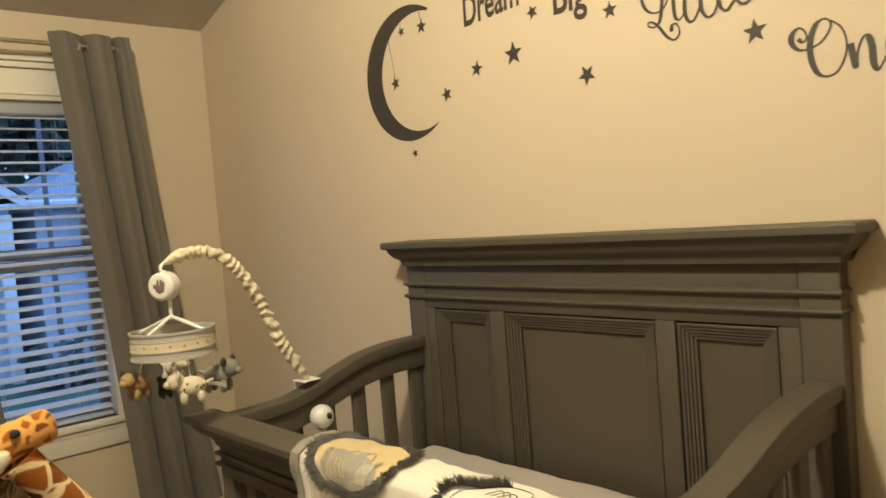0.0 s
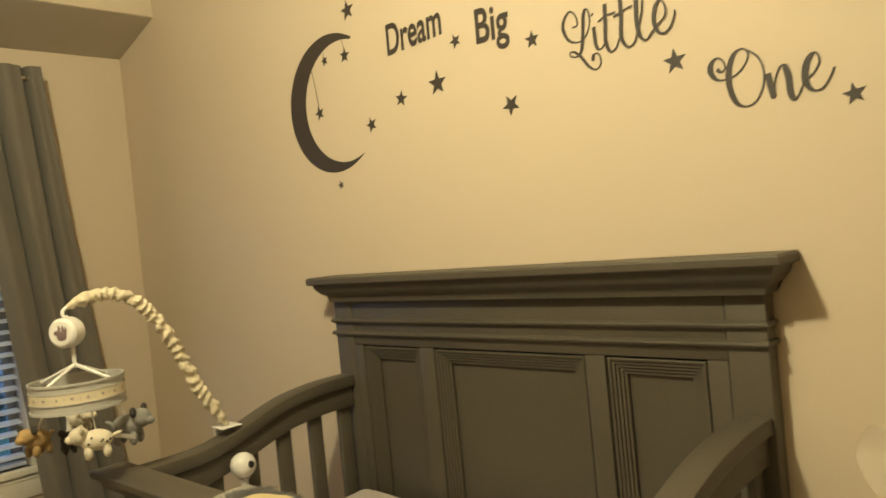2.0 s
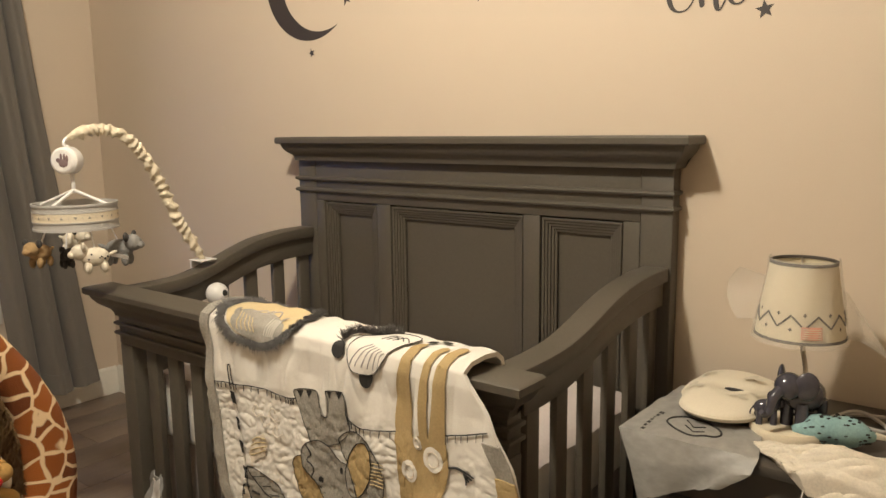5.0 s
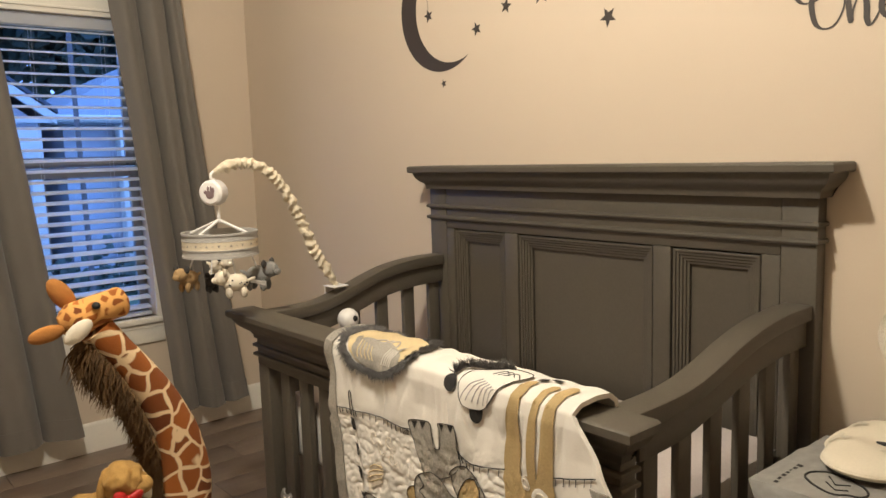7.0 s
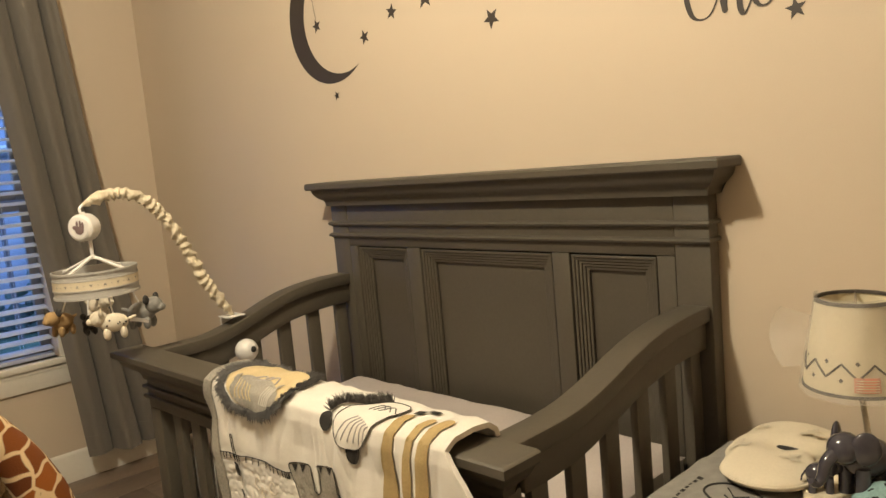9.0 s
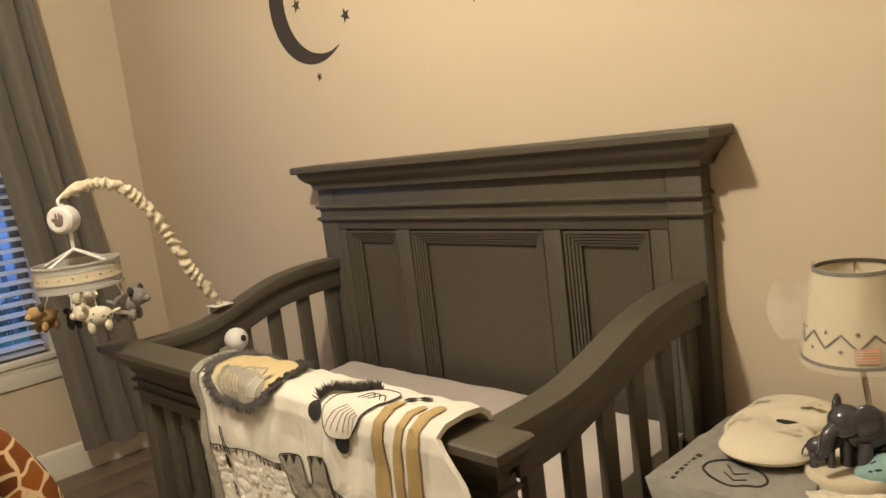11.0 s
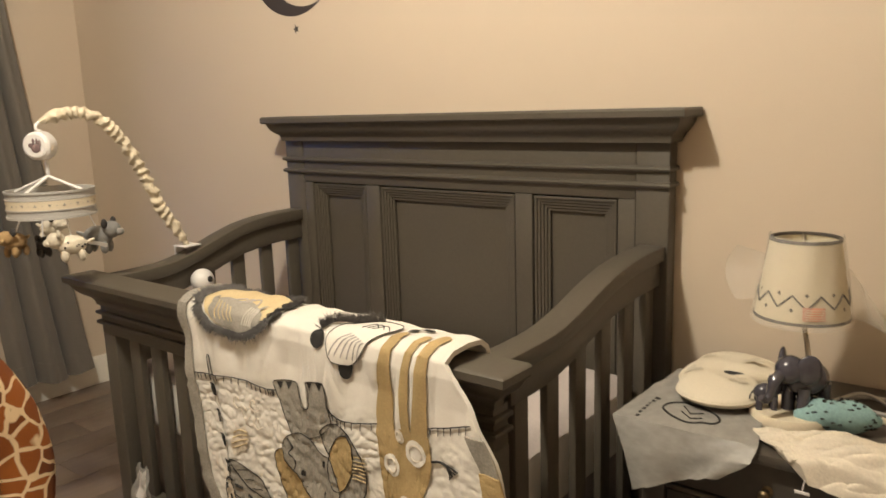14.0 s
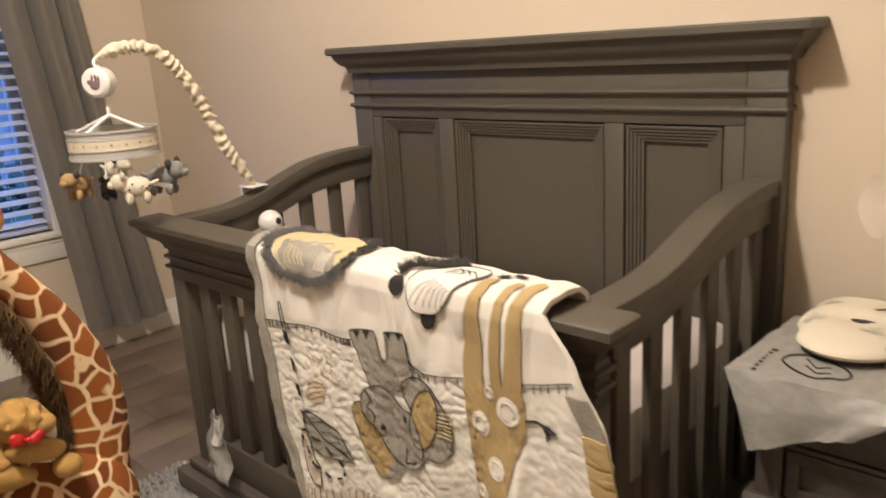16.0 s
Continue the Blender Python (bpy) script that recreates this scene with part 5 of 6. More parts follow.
def wing_fn(sgn):
    def fn(u, v):
        d = Vector((-0.22, 0.97, 0)) * sgn
        p = on_shade(av + (-1.75 if sgn > 0 else 1.75), (0.75 - 0.62 * v) if sgn > 0 else (0.62 - 0.65 * v), 0.003)
        ln = (0.075 * math.sin(math.pi * (0.25 + 0.6 * v))) if sgn > 0 else 0.12 * (0.35 + 0.65 * v)
        q = p + d * ln * u + Vector((0.02 * u * math.sin(v * 4), 0.0, (0.015 * u * (1 - v) if sgn > 0 else -0.09 * u * u)))
        q.x += 0.006 * noise.noise(Vector((u * 4, v * 4, sgn)))
        return q
    return fn


part("wrap_flap", sheet(wing_fn(1), 14, 14), FILM, lp, "loose flap of clear wrap")
part("wrap_flap", sheet(wing_fn(-1), 14, 14), FILM, lp, "loose flap of clear wrap")


def elephant(at, s, facing):
    m = pose(*at, 0, 0, facing) @ Matrix.Scale(s, 4)
    bms = [blob((0, 0, 0.062), (0.046, 0.034, 0.036)), blob((0.048, 0, 0.088), (0.030, 0.027, 0.029))]
    for x in (-0.026, 0.028):
        for y in (-0.018, 0.018):
            bms.append(tube([Vector((x, y, 0.0)), Vector((x, y, 0.055))], lambda t, a: 0.0135 - 0.001 * t, 14))
    bms.append(tube(smooth_path([(0.066, 0, 0.086), (0.088, 0, 0.070), (0.096, 0, 0.048), (0.108, 0, 0.038), (0.120, 0, 0.046)], 6), lambda t, a: 0.0125 * (1 - 0.55 * t), 12))
    for sg in (-1, 1):
        bms.append(blob((0.034, sg * 0.032, 0.094), (0.024, 0.008, 0.030), (0, 0, sg * -34)))
    bms.append(tube([Vector((-0.044, 0, 0.07)), Vector((-0.056, 0, 0.05)), Vector((-0.058, 0, 0.034))], 0.003, 8))
    b = merge(*bms)
    bmesh.ops.transform(b, verts=b.verts, matrix=m)
    return b


part("figurine", elephant((BX + 0.014, BY - 0.024, DT + 0.028), 0.97, 152), SLATE, lp, "glazed slate elephant figurine")
part("figurine", elephant((BX - 0.022, BY + 0.040, DT + 0.028), 0.50, -62), SLATE, lp, "small glazed slate elephant calf figurine")
cord = thing("lamp_cord", (-0.1, -1.08, DT), "coiled grey lamp cord on the dresser", "cord")
part("cable", tube(smooth_path([(-0.16, -1.05, DT + 0.006), (-0.12, -1.10, DT + 0.02), (-0.13, -1.15, DT + 0.006), (-0.19, -1.16, DT + 0.012), (-0.20, -1.11, DT + 0.02), (-0.15, -1.07, DT + 0.008), (-0.10, -1.10, DT + 0.006), (-0.07, -1.2, DT + 0.005)], 8), 0.004, 8), RIBBON, cord)

# ---- head pillow ----
PC = Vector((-0.215, -0.864, 0))
pw = thing("baby_pillow", (PC.x, PC.y, 0.652), "cream bear-shaped baby head pillow with pale animal print", "pillow")


def pillow_r(a):
    return 0.128 + 0.034 * math.cos(2 * a - 0.15) - 0.034 * math.exp(-((a - 4.55) / 0.50) ** 2) - 0.016 * math.exp(-((a - 2.35) / 0.28) ** 2) - 0.012 * math.exp(-((a - 1.0) / 0.3) ** 2)


def pillow_fn(u, v):
    a = 2 * math.pi * u
    rho = math.sin(math.pi * v) if v < 1 else 0.0
    top = 0.652 + 0.024
    r = rho * pillow_r(a)
    z = top + (0.021 if v < 0.5 else -0.024) * math.sqrt(max(0.0, 1 - rho ** 3.2))
    if v < 0.5:
        z -= 0.012 * math.exp(-(r / 0.030) ** 2)
        z -= 0.010 * max(0, math.cos(a - 5.6)) ** 8 * rho
    return (PC.x + r * math.cos(a), PC.y + r * math.sin(a), z + 0.0015 * noise.noise(Vector((r * math.cos(a) * 20, r * math.sin(a) * 20, 0))))


part("cushion", sheet(pillow_fn, 72, 36), PILLOW, pw)
# no opening is cut: a black insert stands in for the slit's inner shade
part("slit_shade", blob((PC.x - 0.002, PC.y - 0.020, 0.687), (0.032, 0.007, 0.005), (0, 0, 82)), BLACK, pw, "black insert for the shade in the middle slit")
part("piping", tube([Vector((PC.x + 1.0 * pillow_r(a) * math.cos(a), PC.y + 1.0 * pillow_r(a) * math.sin(a), 0.676)) for a in [2 * math.pi * k / 72 for k in range(73)]], 0.0022, 6, False), PILLOW, pw)


def pillow_z(x, y):
    d = Vector((x - PC.x, y - PC.y))
    a = math.atan2(d.y, d.x) % (2 * math.pi)
    rho = min(0.97, d.length / pillow_r(a))
    return 0.676 + 0.021 * math.sqrt(1 - rho ** 3.2) + 0.0025 - 0.012 * math.exp(-(d.length / 0.030) ** 2)


for cx, cy, s, tr in ((-0.25, -0.800, 0.026, 0.4), (-0.14, -0.895, 0.026, 1.0), (-0.275, -0.905, 0.022, 2.0), (-0.15, -0.80, 0.020, 0.1)):
    bm = bmesh.new()
    vs = []
    for k in range(22):
        a = 2 * math.pi * k / 22
        r = s * (0.62 + 0.28 * math.sin(3 * a + tr) + 0.2 * math.sin(5 * a + tr * 2))
        x, y = cx + r * math.cos(a), cy + r * math.sin(a)
        vs.append(bm.verts.new((x, y, pillow_z(x, y))))
    c = bm.verts.new((cx, cy, pillow_z(cx, cy)))
    for k in range(22):
        bm.faces.new((vs[k], vs[(k + 1) % 22], c))
    part("print", bm, PRINT, pw, "pale grey animal print")

# ---- plastic bag ----
bag = thing("plastic_bag", (-0.40, -0.86, 0.645), "frosted plastic bag hanging over the dresser edge", "plastic bag")


def bag_fn(u, v):
    a = [Vector((-0.150, -0.735, 0.648)), Vector((-0.240, -0.735, 0.650)), Vector((-0.340, -0.730, 0.650)), Vector((-0.468, -0.722, 0.646)), Vector((-0.482, -0.755, 0.585)), Vector((-0.487, -0.778, 0.515))]
    b = [Vector((-0.230, -0.940, 0.646)), Vector((-0.300, -0.960, 0.648)), Vector((-0.380, -0.978, 0.648)), Vector((-0.462, -0.996, 0.646)), Vector((-0.482, -0.990, 0.622)), Vector((-0.485, -0.940, 0.585))]
    k = min(int(v * 5), 4)
    t = v * 5 - k
    p = a[k].lerp(a[k + 1], t).lerp(b[k].lerp(b[k + 1], t), u)
    w = 0.006 * noise.noise(Vector((u * 4, v * 5, 7))) + 0.003 * noise.noise(Vector((u * 11, v * 12, 3)))
    hang = max(0.0, (v - 0.55) / 0.45)
    p += Vector((-0.010 * hang * math.sin(u * 8 + 0.5) * (1 if v > 0.6 else 0) - abs(w) * 0.6 * hang, 0, abs(w) + 0.003))
    return p


part("film", sheet(bag_fn, 40, 40, 0.0012), FROST, bag)


def on_bag(u, v, lift=0.002):
    return Vector(bag_fn(u, v)) + Vector((0, 0, lift))


bms = []
for k, w in enumerate((0.030, 0.020, 0.010, 0.018, 0.020, 0.014, 0.020)):
    bms.append(sheet(lambda u, v, k=k, w=w: on_bag(0.13 + 0.03 * u * (w / 0.02) + 0.002 * k, 0.405 + 0.026 * k + 0.017 * v), 2, 2))
part("print_bars", merge(*bms), BLACK, bag, "dark printed bars")
part("print_oval", tube([on_bag(0.48 + 0.22 * math.cos(a), 0.46 + 0.075 * math.sin(a), 0.002) for a in [2 * math.pi * k / 40 for k in range(41)]], 0.0022, 6, False), BLACK, bag, "dark printed oval")
part("print_marks", merge(tube([on_bag(0.40, 0.43), on_bag(0.48, 0.47), on_bag(0.56, 0.43)], 0.0014, 5), tube([on_bag(0.42, 0.48), on_bag(0.50, 0.50), on_bag(0.58, 0.485)], 0.0014, 5)), BLACK, bag)

# ---- cloths on the dresser ----


def crumple(name, rows, amp, seed, nu, nv, material, thing_ob, thick=0.004, label=""):
    """A soft cloth between rows of points, from back to front."""
    rows = [[Vector(p) for p in r] for r in rows]

    def fn(u, v):
        a, b = min(int(v * (len(rows) - 1)), len(rows) - 2), 0
        t = v * (len(rows) - 1) - a
        b = min(int(u * (len(rows[0]) - 1)), len(rows[0]) - 2)
        s = u * (len(rows[0]) - 1) - b
        p = rows[a][b].lerp(rows[a][b + 1], s).lerp(rows[a + 1][b].lerp(rows[a + 1][b + 1], s), t)
        w = abs(noise.noise(Vector((u * 4 + seed + v * 2, v * 3, seed)))) * 1.2 + 0.45 * abs(noise.noise(Vector((u * 8 + v * 7, v * 6 + seed, seed)))) + 0.10 * abs(noise.noise(Vector((u * 20, v * 17 + seed, seed))))
        e = min(1.0, 6 * min(u, 1 - u, v, 1 - v) + 0.15)
        return p + Vector((-0.2 * amp * w, 0, amp * w * e))
    return part(name, sheet(fn, nu, nv, thick), material, thing_ob, label)


cl = thing("printed_cloth", (-0.40, -1.1, DT), "white printed baby cloth spilling over the dresser edge", "cloth")
crumple("cloth", [[(-0.385, -0.965, DT + 0.006), (-0.378, -1.04, DT + 0.008), (-0.340, -1.15, DT + 0.008), (-0.29, -1.28, DT + 0.008)],
                  [(-0.393, -0.968, DT + 0.010), (-0.400, -1.04, DT + 0.010), (-0.375, -1.15, DT + 0.014), (-0.36, -1.28, DT + 0.016)],
                  [(-0.402, -0.975, DT + 0.010), (-0.435, -1.05, DT + 0.014), (-0.450, -1.16, DT + 0.016), (-0.450, -1.28, DT + 0.016)],
                  [(-0.415, -0.988, DT + 0.008), (-0.478, -1.06, DT + 0.002), (-0.478, -1.16, DT - 0.004), (-0.480, -1.28, DT - 0.006)],
                  [(-0.420, -1.010, DT + 0.006), (-0.488, -1.09, DT - 0.022), (-0.490, -1.17, DT - 0.036), (-0.492, -1.28, DT - 0.04)]], 0.026, 1.7, 90, 80, PRINTED, cl)
tb = thing("turquoise_bundle", (-0.25, -1.10, DT), "rolled turquoise cloth with dark dashes on the dresser", "cloth")
tq = smooth_path([(-0.322, -1.020, DT + 0.024), (-0.312, -1.05, DT + 0.032), (-0.297, -1.09, DT + 0.034), (-0.278, -1.13, DT + 0.030), (-0.268, -1.155, DT + 0.026)], 8)
part("roll", tube(tq, lambda t, a: 0.030 * math.sin(math.pi * (0.12 + 0.80 * t)) * (1 + 0.10 * math.sin(t * 16 + a * 2)), 22), TURQ, tb)
bms = []
for k in range(130):
    t, a = random.uniform(0.08, 0.92), random.uniform(0, 2 * math.pi)
    p = tq[int(t * (len(tq) - 1))]
    r = 0.030 * math.sin(math.pi * (0.12 + 0.80 * t)) * (1 + 0.10 * math.sin(t * 16 + a * 2))
    n = Vector((-0.55 * math.cos(a), -0.25 * math.cos(a), math.sin(a))).normalized()
    bms.append(blob(p + n * r * 1.02, (0.002, 0.0042, 0.002), (0, 0, 30), 0, 1))
part("dashes", merge(*bms), BLACK, tb, "dark printed dashes")
part("ties", merge(*[tube(smooth_path([(-0.268, -1.155, DT + 0.026 + 0.004 * k), (-0.255, -1.20, DT + 0.024), (-0.25 + 0.012 * k, -1.26, DT + 0.024), (-0.20 + 0.012 * k, -1.33, DT + 0.010)], 6), 0.0032, 6) for k in range(3)]), PILLOW, tb, "pale ties")
tag = thing("clothing_tag", (-0.492, -1.05, 0.58), "small clear swing tag hanging from the cloth", "tag")
part("fastener", tube([Vector((-0.490, -1.080, 0.626)), Vector((-0.494, -1.078, 0.608))], 0.0012, 5), WHITEP, tag)
part("card", box(-0.4965, -0.494, -1.090, -1.066, 0.602, 0.607, 0.0005), WHITEP, tag)

# ---- giraffe ----
gi = thing("plush_giraffe", (-1.242, 0.350, 0.02), "large plush giraffe standing on the rug", "plush giraffe")
NECK = smooth_path([(-1.188, 0.345, 0.36), (-1.168, 0.340, 0.44), (-1.153, 0.335, 0.53), (-1.163, 0.330, 0.63), (-1.193, 0.325, 0.72), (-1.233, 0.320, 0.80), (-1.275, 0.315, 0.865), (-1.322, 0.312, 0.928)], 8)
part("neck", tube(NECK, lambda t, a: 0.092 - 0.056 * min(1, t * 1.15) ** 0.75 + 0.002 * math.sin(a * 3 + t * 9), 30), GIRAFFE, gi)
SKULL = smooth_path([(-1.388, 0.316, 0.944), (-1.352, 0.313, 0.955), (-1.315, 0.308, 0.967), (-1.280, 0.304, 0.978), (-1.250, 0.300, 0.986)], 6)


def skull_r(t, a):
    """A forehead that narrows to a blunt muzzle."""
    r = 0.041 - 0.013 * t + 0.003 * math.exp(-((t - 0.86) / 0.10) ** 2)
    return r * min(1.0, 0.25 + 4.2 * t) ** 0.5 * max(0.0, 1 - max(0.0, (t - 0.84) / 0.16) ** 2.4) ** 0.5 + 0.0008 * math.sin(3 * a + 7 * t)


hd = tube(SKULL, skull_r, 28)
head = part("head", hd, GHEAD, gi, "upturned spotted head")
for at, rad, tr, mt in (((-1.376, 0.335, 1.008), (0.042, 0.012, 0.021), (0, 55, 10), EARTAN), ((-1.422, 0.290, 0.936), (0.036, 0.013, 0.019), (0, -14, -10), EARTAN)):
    part("ear", blob(at, rad, tr, 0.003), mt, head, "rust plush ear")
part("ear_lining", blob((-1.368, 0.264, 0.936), (0.034, 0.010, 0.018), (0, -36, 0), 0.002), PLUSHW, head, "cream ear lining")
part("eye", blob((-1.326, 0.273, 0.984), (0.009, 0.007, 0.008)), BLACK, head, "glossy black eye")
part("body", merge(blob((-1.317, 0.360, 0.36), (0.205, 0.115, 0.135), (0, 6, 0), 0.008, 4, 9), blob((-1.202, 0.330, 0.33), (0.105, 0.115, 0.165), (0, 0, 0), 0.006, 4, 9)), GIRAFFE, gi, "plump spotted body")
for x, y, r in ((-1.157, 0.275, 0.058), (-1.167, 0.415, 0.056), (-1.437, 0.300, 0.056), (-1.437, 0.430, 0.056)):
    leg = part("leg", tube(smooth_path([(x + 0.005, y, 0.27), (x, y, 0.20), (x - 0.004, y, 0.10), (x, y, 0.035)], 5), lambda t, a, r=r: r * (1.05 - 0.25 * t), 20), GIRAFFE, gi)
    part("hoof", blob((x, y, 0.048), (r * 0.85, r * 0.85, 0.030)), EARTAN, leg)
part("tail", tube(smooth_path([(-1.492, 0.370, 0.40), (-1.522, 0.370, 0.32), (-1.522, 0.370, 0.20)], 5), 0.010, 8), MANE, gi)
random.seed(8)
bms = []
for k in range(2800):
    t = random.uniform(0.10, 1.0)
    p = NECK[int(t * (len(NECK) - 1))]
    d = (NECK[min(int(t * (len(NECK) - 1)) + 1, len(NECK) - 1)] - NECK[max(int(t * (len(NECK) - 1)) - 1, 0)]).normalized()
    back = Vector((-d.z, 0, d.x))
    if back.x > 0:
        back = -back
    r = 0.092 - 0.056 * min(1, t * 1.15) ** 0.75
    side = random.uniform(-0.035, 0.035)
    p0 = p + back * r * 0.86 + Vector((0, side, 0))
    ln = random.uniform(0.018, 0.046) * (1.0 if t < 0.8 else 1.5)
    p1 = p0 + back * ln * 0.45 + Vector((random.uniform(-0.012, 0.012), side * 0.5, -ln * 0.35))
    p2 = p0 + back * ln * 0.55 + Vector((random.uniform(-0.02, 0.02), side * 0.7, -ln * 1.0))
    bms.append(tube([p0, p1, p2], lambda t, a: 0.0032 * (1.04 - t), 3, False))
tagged(part("mane", merge(*bms), MANE, gi, "shaggy brown mane"), kind="stuff")

# ---- plush puppy on the giraffe ----
pp = thing("plush_puppy", (-1.342, 0.260, 0.47), "golden plush puppy with a red bow lying on the giraffe", "plush dog")
part("body", blob((-1.397, 0.275, 0.525), (0.085, 0.055, 0.055), (0, -12, 0), 0.010, 5, 55), PUPPY, pp)
hdp = part("head", merge(blob((-1.310, 0.245, 0.605), (0.043, 0.042, 0.040), (0, 0, 0), 0.009, 5, 60), blob((-1.280, 0.225, 0.592), (0.024, 0.026, 0.020), (0, 0, 0), 0.002)), PUPPY, pp)
part("ear", blob((-1.274, 0.240, 0.590), (0.016, 0.012, 0.046), (0, -18, 0), 0.003), PLUSHW, hdp, "pale floppy ear")
part("ear", blob((-1.347, 0.255, 0.600), (0.014, 0.012, 0.040), (0, 15, 0), 0.003), PUPPY, hdp)
for x, z, ln in ((-1.297, 0.540, 0.055), (-1.357, 0.510, 0.06)):
    part("leg", blob((x, 0.235, z), (ln, 0.024, 0.024), (0, 18, 0), 0.004, 3, 25), PUPPY, pp)
part("paw", blob((-1.250, 0.230, 0.488), (0.026, 0.024, 0.022), (0, 0, 0), 0.003), PUPPY, pp)
part("bow", merge(blob((-1.331, 0.206, 0.585), (0.016, 0.008, 0.011), (0, 25, 0), 0.005, 4, 55), blob((-1.301, 0.203, 0.579), (0.016, 0.008, 0.012), (0, -20, 0), 0.005, 4, 55), blob((-1.315, 0.200, 0.581), (0.006, 0.007, 0.006))), RED, pp, "red satin bow")

# ---- rug ----
RX0, RX1, RY0, RY1 = -2.6, -0.70, -1.3, 0.86


def rug_fn(u, v):
    x, y = RX0 + (RX1 - RX0) * u, RY0 + (RY1 - RY0) * v
    e = min(1.0, 14 * min(u, 1 - u, v, 1 - v))
    return (x, y, 0.004 + e * (0.014 + 0.010 * noise.noise(Vector((x * 30, y * 30, 0))) + 0.006 * noise.noise(Vector((x * 80, y * 80, 4)))))


rug = thing("shag_rug", (-1.6, -0.2, 0), "light grey shaggy rug in front of the crib", "rug")
part("backing", sheet(rug_fn, 190, 210), RUG, rug)
random.seed(5)
vs, fs = [], []
for k in range(9000):
    x, y = random.uniform(-1.3, RX1), random.uniform(0.3, RY1)
    if random.random() < 0.3:
        x, y = random.uniform(-1.5, RX1), random.uniform(-0.6, RY1)
    a, ln = random.uniform(0, 6.28), random.uniform(0.018, 0.034)
    c, s = math.cos(a), math.sin(a)
    i = len(vs)
    vs += [(x - s * 0.003, y + c * 0.003, 0.008), (x + s * 0.003, y - c * 0.003, 0.008), (x + c * ln * 0.5 + s * 0.002, y + s * ln * 0.5 - c * 0.002, 0.026), (x + c * ln * 0.5 - s * 0.002, y + s * ln * 0.5 + c * 0.002, 0.026), (x + c * ln, y + s * ln, 0.018)]
    fs += [(i, i + 1, i + 2, i + 3), (i + 3, i + 2, i + 4)]
me = bpy.data.meshes.new("pile")
me.from_pydata([(a + 1.6, b + 0.2, c) for a, b, c in vs], [], fs)
me.materials.append(RUG)
pile = new("pile", me)
pile.parent = rug
tagged(pile, "long grey rug pile", kind="stuff")

# ---- outside ----
solo("ground", box(-60, 60, Y1 + 0.6, 120, -0.75, -0.55, 0), LAWN, "dusky lawn outside the window", "ground", kind="structure")
def hipped(x0, x1, y0, y1, ze, rx0, rx1, ry, zr):
    """A hipped roof: eaves at ze, ridge from rx0 to rx1."""
    bm = bmesh.new()
    e = [bm.verts.new(p) for p in ((x0, y0, ze), (x1, y0, ze), (x1, y1, ze), (x0, y1, ze))]
    u = [bm.verts.new(p) for p in ((x0, y0, ze - 0.14), (x1, y0, ze - 0.14), (x1, y1, ze - 0.14), (x0, y1, ze - 0.14))]
    r = [bm.verts.new(p) for p in ((rx0, ry, zr), (rx1, ry, zr))]
    bm.faces.new((e[0], e[1], r[1], r[0])), bm.faces.new((e[1], e[2], r[1])), bm.faces.new((e[2], e[3], r[0], r[1])), bm.faces.new((e[3], e[0], r[0]))
    for k in range(4):
        bm.faces.new((e[k], u[k], u[(k + 1) % 4], e[(k + 1) % 4]))
    bm.faces.new(u[::-1])
    bmesh.ops.recalc_face_normals(bm, faces=bm.faces[:])
    return bm


house = thing("neighbour_house", (4.5, 13.0, -0.55), "pale hipped-roof neighbouring house at dusk", "house")
part("wall", box(1.45, 8.2, 11.0, 15.6, -0.55, 1.86, 0.01), SIDING, house)
for k in range(15):
    z = -0.5 + k * 0.155
    part("siding_board", prism([(11.0, z), (10.975, z), (10.995, z + 0.15), (11.0, z + 0.15)], "x", 1.45, 8.2), SIDING, house)
part("roof", hipped(1.20, 8.5, 10.6, 16.0, 1.99, 3.75, 5.9, 13.3, 3.30), SHINGLE, house, "pale shingle roof")
part("gutter", tube([Vector((1.15, 10.55, 1.93)), Vector((8.5, 10.55, 1.93))], 0.06, 8), TRIM, house)
part("porch_post", box(2.15, 2.42, 10.62, 10.85, -0.55, 1.85, 0.02), TRIM, house)
for x in (3.4, 5.6):
    w = part("window", box(x - 0.45, x + 0.45, 10.93, 11.02, 0.2, 1.5, 0.01), ROOF, house, "dark window")
    part("frame", merge(box(x - 0.55, x - 0.45, 10.90, 11.0, 0.1, 1.6, 0.01), box(x + 0.45, x + 0.55, 10.90, 11.0, 0.1, 1.6, 0.01), box(x - 0.45, x + 0.45, 10.90, 11.0, 1.5, 1.6, 0.01), box(x - 0.45, x + 0.45, 10.90, 11.0, 0.1, 0.2, 0.01)), TRIM, w)
shed = thing("neighbour_gable", (-1.5, 12.0, -0.55), "neighbouring gabled house end with white fascia", "house")
part("wall", prism([(-4.2, -0.55), (1.06, -0.55), (1.06, 1.88), (-1.57, 3.85), (-4.2, 1.88)], "y", 10.7, 15.0), SIDING, shed)
part("fascia", merge(prism([(1.24, 1.84), (1.24, 1.98), (-1.57, 4.09), (-1.57, 3.93)], "y", 10.42, 10.5), prism([(-4.4, 1.84), (-4.4, 1.98), (-1.57, 4.09), (-1.57, 3.93)], "y", 10.42, 10.5), box(-4.4, 1.24, 10.44, 10.50, 1.86, 1.94, 0.01)), TRIM, shed)
part("roof", merge(prism([(1.26, 1.99), (1.26, 2.05), (-1.57, 4.17), (-1.57, 4.10)], "y", 10.4, 15.2), prism([(-4.42, 1.99), (-4.42, 2.05), (-1.57, 4.17), (-1.57, 4.10)], "y", 10.4, 15.2)), ROOF, shed)
part("porch_panel", box(0.2, 1.05, 10.5, 10.62, 1.30, 1.80, 0.02), TRIM, shed)
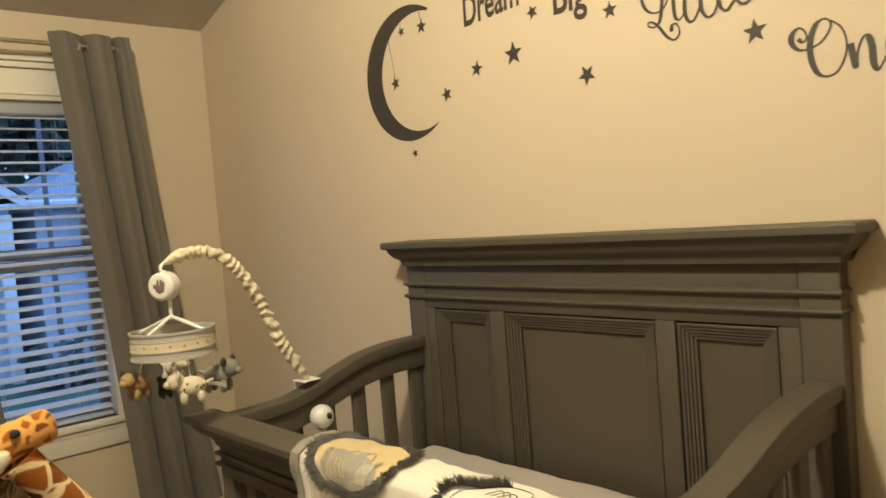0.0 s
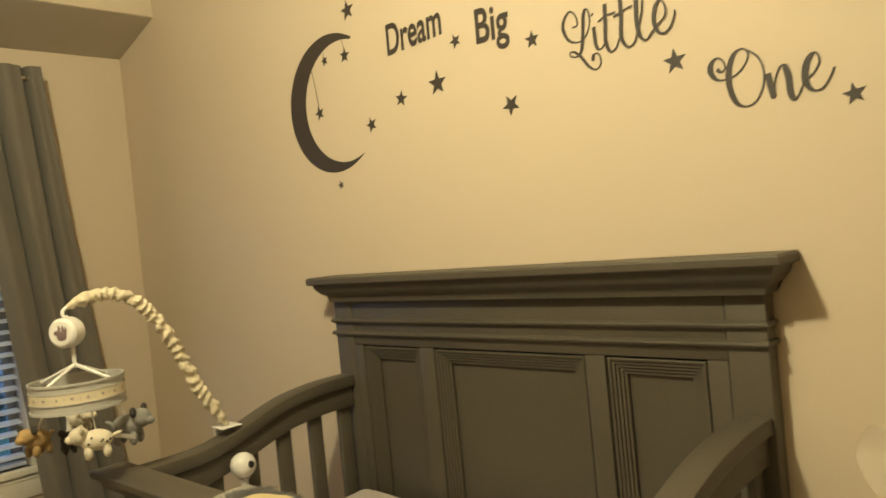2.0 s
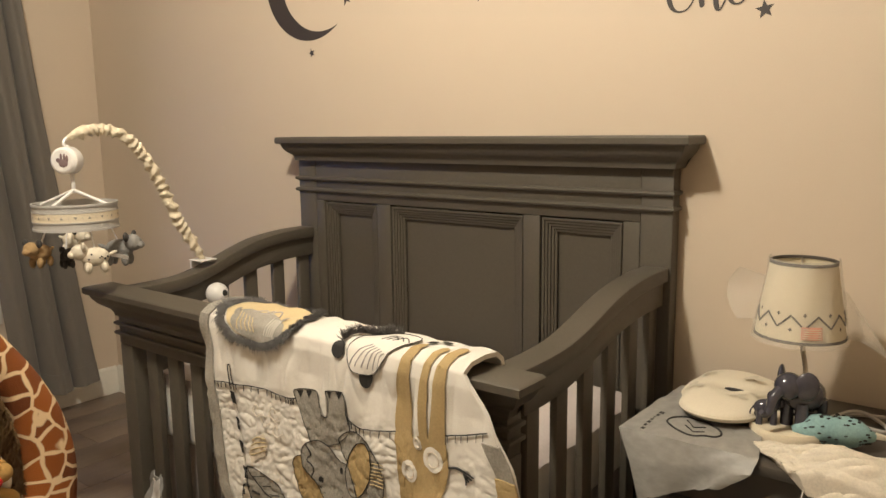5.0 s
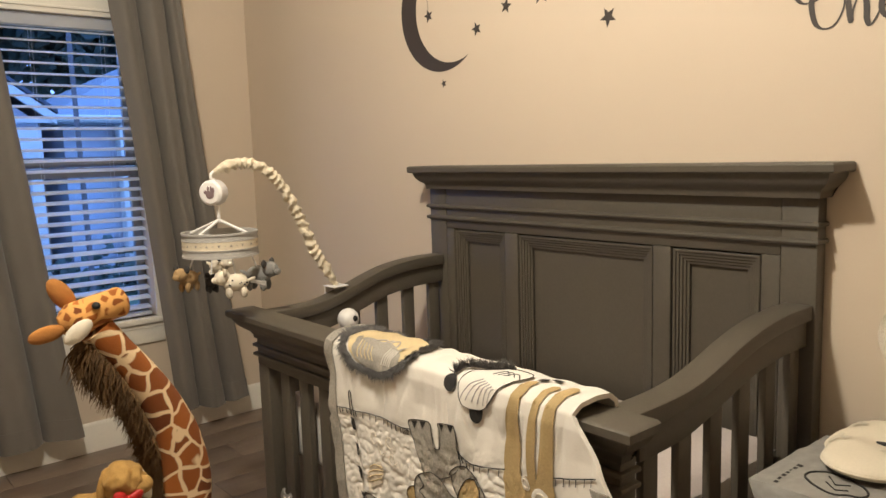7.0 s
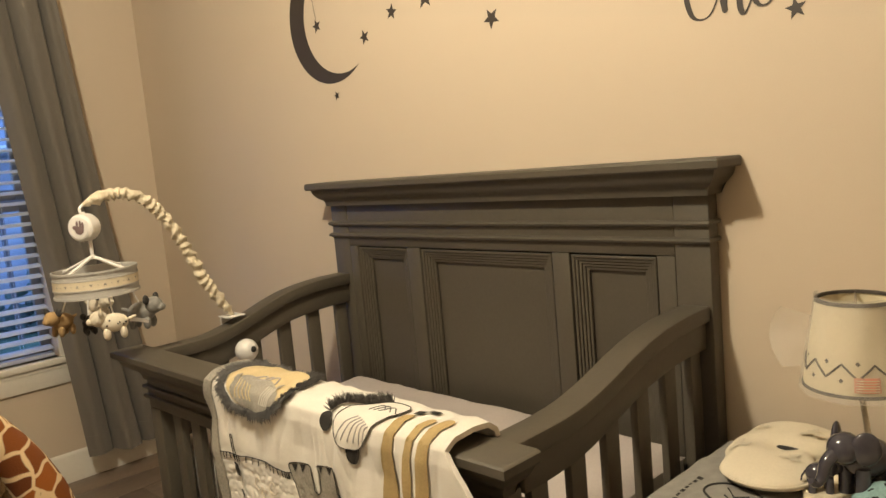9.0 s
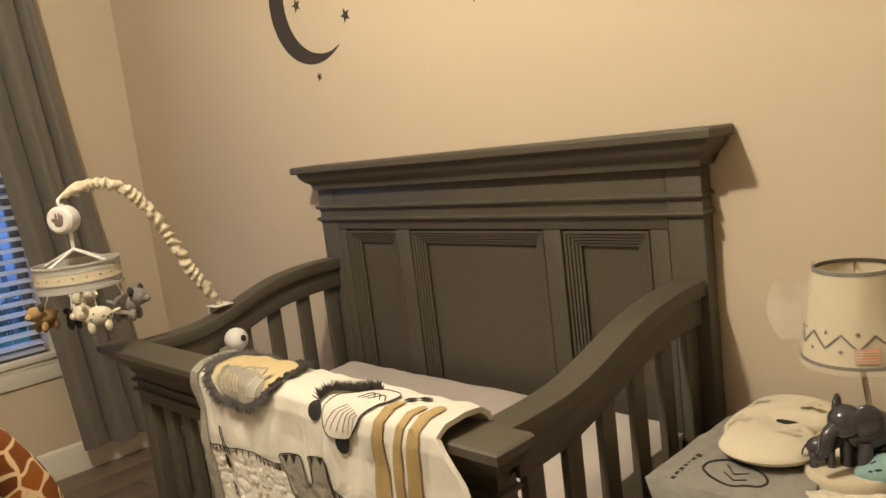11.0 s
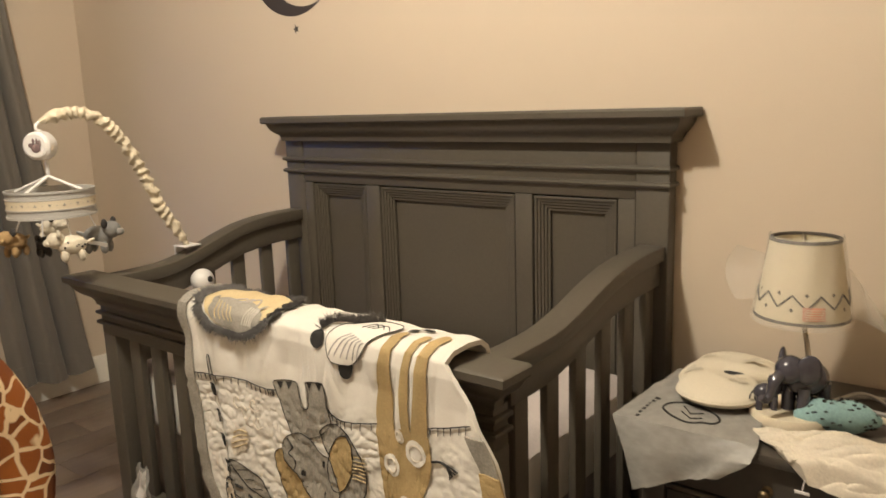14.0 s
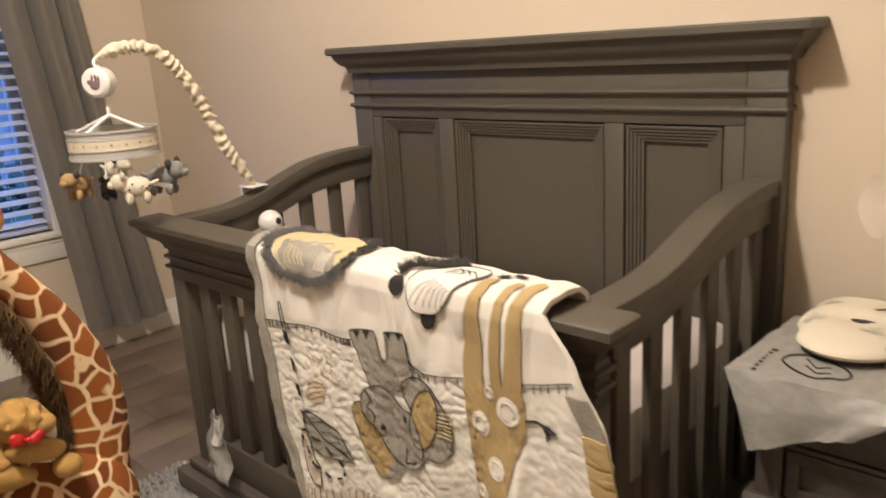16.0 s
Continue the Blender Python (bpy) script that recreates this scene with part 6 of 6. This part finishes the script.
part("porch_post", box(0.86, 1.02, 10.5, 10.64, -0.55, 1.29, 0.02), TRIM, shed)
pole = thing("utility_pole", (1.10, 9.0, -0.55), "thin grey wooden utility pole", "utility pole")
part("shaft", tube([Vector((1.13, 9.0, -0.55)), Vector((1.06, 9.0, 6.5))], lambda t, a: 0.034 - 0.008 * t, 12), POLE, pole)
hedge = thing("shrub", (1.9, 9.8, -0.55), "low dark garden shrub", "shrub")
random.seed(21)
bms = []
for k in range(260):
    c = Vector((random.uniform(0.9, 3.4), random.uniform(9.4, 10.2), -0.5 + abs(random.gauss(0, 0.22))))
    bms.append(blob(c, (random.uniform(0.05, 0.13), random.uniform(0.04, 0.1), random.uniform(0.03, 0.09)), (random.uniform(0, 90), 0, random.uniform(0, 180)), 0.02, 1, 9))
tagged(part("foliage", merge(*bms), LEAVES, hedge), kind="stuff")


def tree(x, y, h, seed):
    random.seed(seed)
    t = thing("tree", (x, y, -0.55), "dark leafy tree behind the neighbouring house", "tree", group="trees outside")
    bms = [tube(smooth_path([(x, y, -0.55), (x + 0.1, y, h * 0.4), (x, y + 0.1, h * 0.8)], 4), lambda s, a: 0.22 * (1.1 - 0.8 * s), 10)]
    for _ in range(6):
        a, z = random.uniform(0, 6.28), random.uniform(0.35, 0.7) * h
        bms.append(tube([Vector((x, y, z)), Vector((x + 1.6 * math.cos(a), y + 1.6 * math.sin(a), z + 1.2))], lambda s, a: 0.08 * (1.1 - s), 6))
    part("trunk", merge(*bms), BARK, t)
    vs, fs = [], []
    for _ in range(5200):
        th, ph, r = random.uniform(0, 6.28), math.acos(random.uniform(-1, 1)), random.random() ** 0.4
        k = 1 + 0.35 * noise.noise(Vector((math.cos(th), math.sin(th), math.cos(ph))) * 2 + Vector((seed, 0, 0)))
        c = Vector((x, y, h * 0.72)) + Vector((3.1 * math.sin(ph) * math.cos(th), 3.1 * math.sin(ph) * math.sin(th), h * 0.44 * math.cos(ph))) * r * k
        u = Vector((random.uniform(-1, 1), random.uniform(-1, 1), random.uniform(-1, 1))).normalized() * 0.30
        w = u.orthogonal().normalized() * 0.17
        i = len(vs)
        vs += [c - u, c + w, c + u, c - w]
        fs.append((i, i + 1, i + 2, i + 3))
    me = bpy.data.meshes.new("crown")
    me.from_pydata([v - Vector((x, y, -0.55)) for v in vs], [], fs)
    me.materials.append(LEAVES)
    o = new("crown", me)
    o.parent = t
    return t


for x, y, h, s in ((-1.2, 19.5, 9.5, 1), (1.8, 20.5, 10.5, 2), (4.8, 20, 9.0, 3), (7.5, 20.5, 10.0, 4), (0.4, 23, 12.5, 5), (3.4, 24, 12, 6), (6.4, 24.5, 12.5, 7)):
    tree(x, y, h, s)

# ---- floor planks ----
fl = thing("floor", (0, 0, -0.012), "grey-brown wood plank floor", "floor", kind="structure")
part("underlay", box(X0, -0.0005, Y0, Y1 - 0.0005, -0.1, -0.012, 0), BLACK, fl)
PW, PL = 0.178, 1.22
cuts = {}
rowi, y = 0, Y1 - 0.001 - PW / 2
while y > Y0 + PW / 2:
    x = -PL / 2 + [0, 0.41, 0.82, 0.2, 0.6][rowi % 5]
    while x > X0 - PL / 2:
        lo, hi = max(x - PL / 2, X0), min(x + PL / 2, -0.001)
        size = round(hi - lo, 3)
        if size > 0.02:
            if size in cuts:
                o = cuts[size].copy()
                scene.collection.objects.link(o)
            else:
                o = cuts[size] = part("plank", box(-size / 2 + 0.0008, size / 2 - 0.0008, -PW / 2 + 0.0008, PW / 2 - 0.0008, -0.012, 0.0, 0.0015), FLOOR, fl)
            o.location = ((lo + hi) / 2, y, 0.0)
        x -= PL
    y -= PW
    rowi += 1
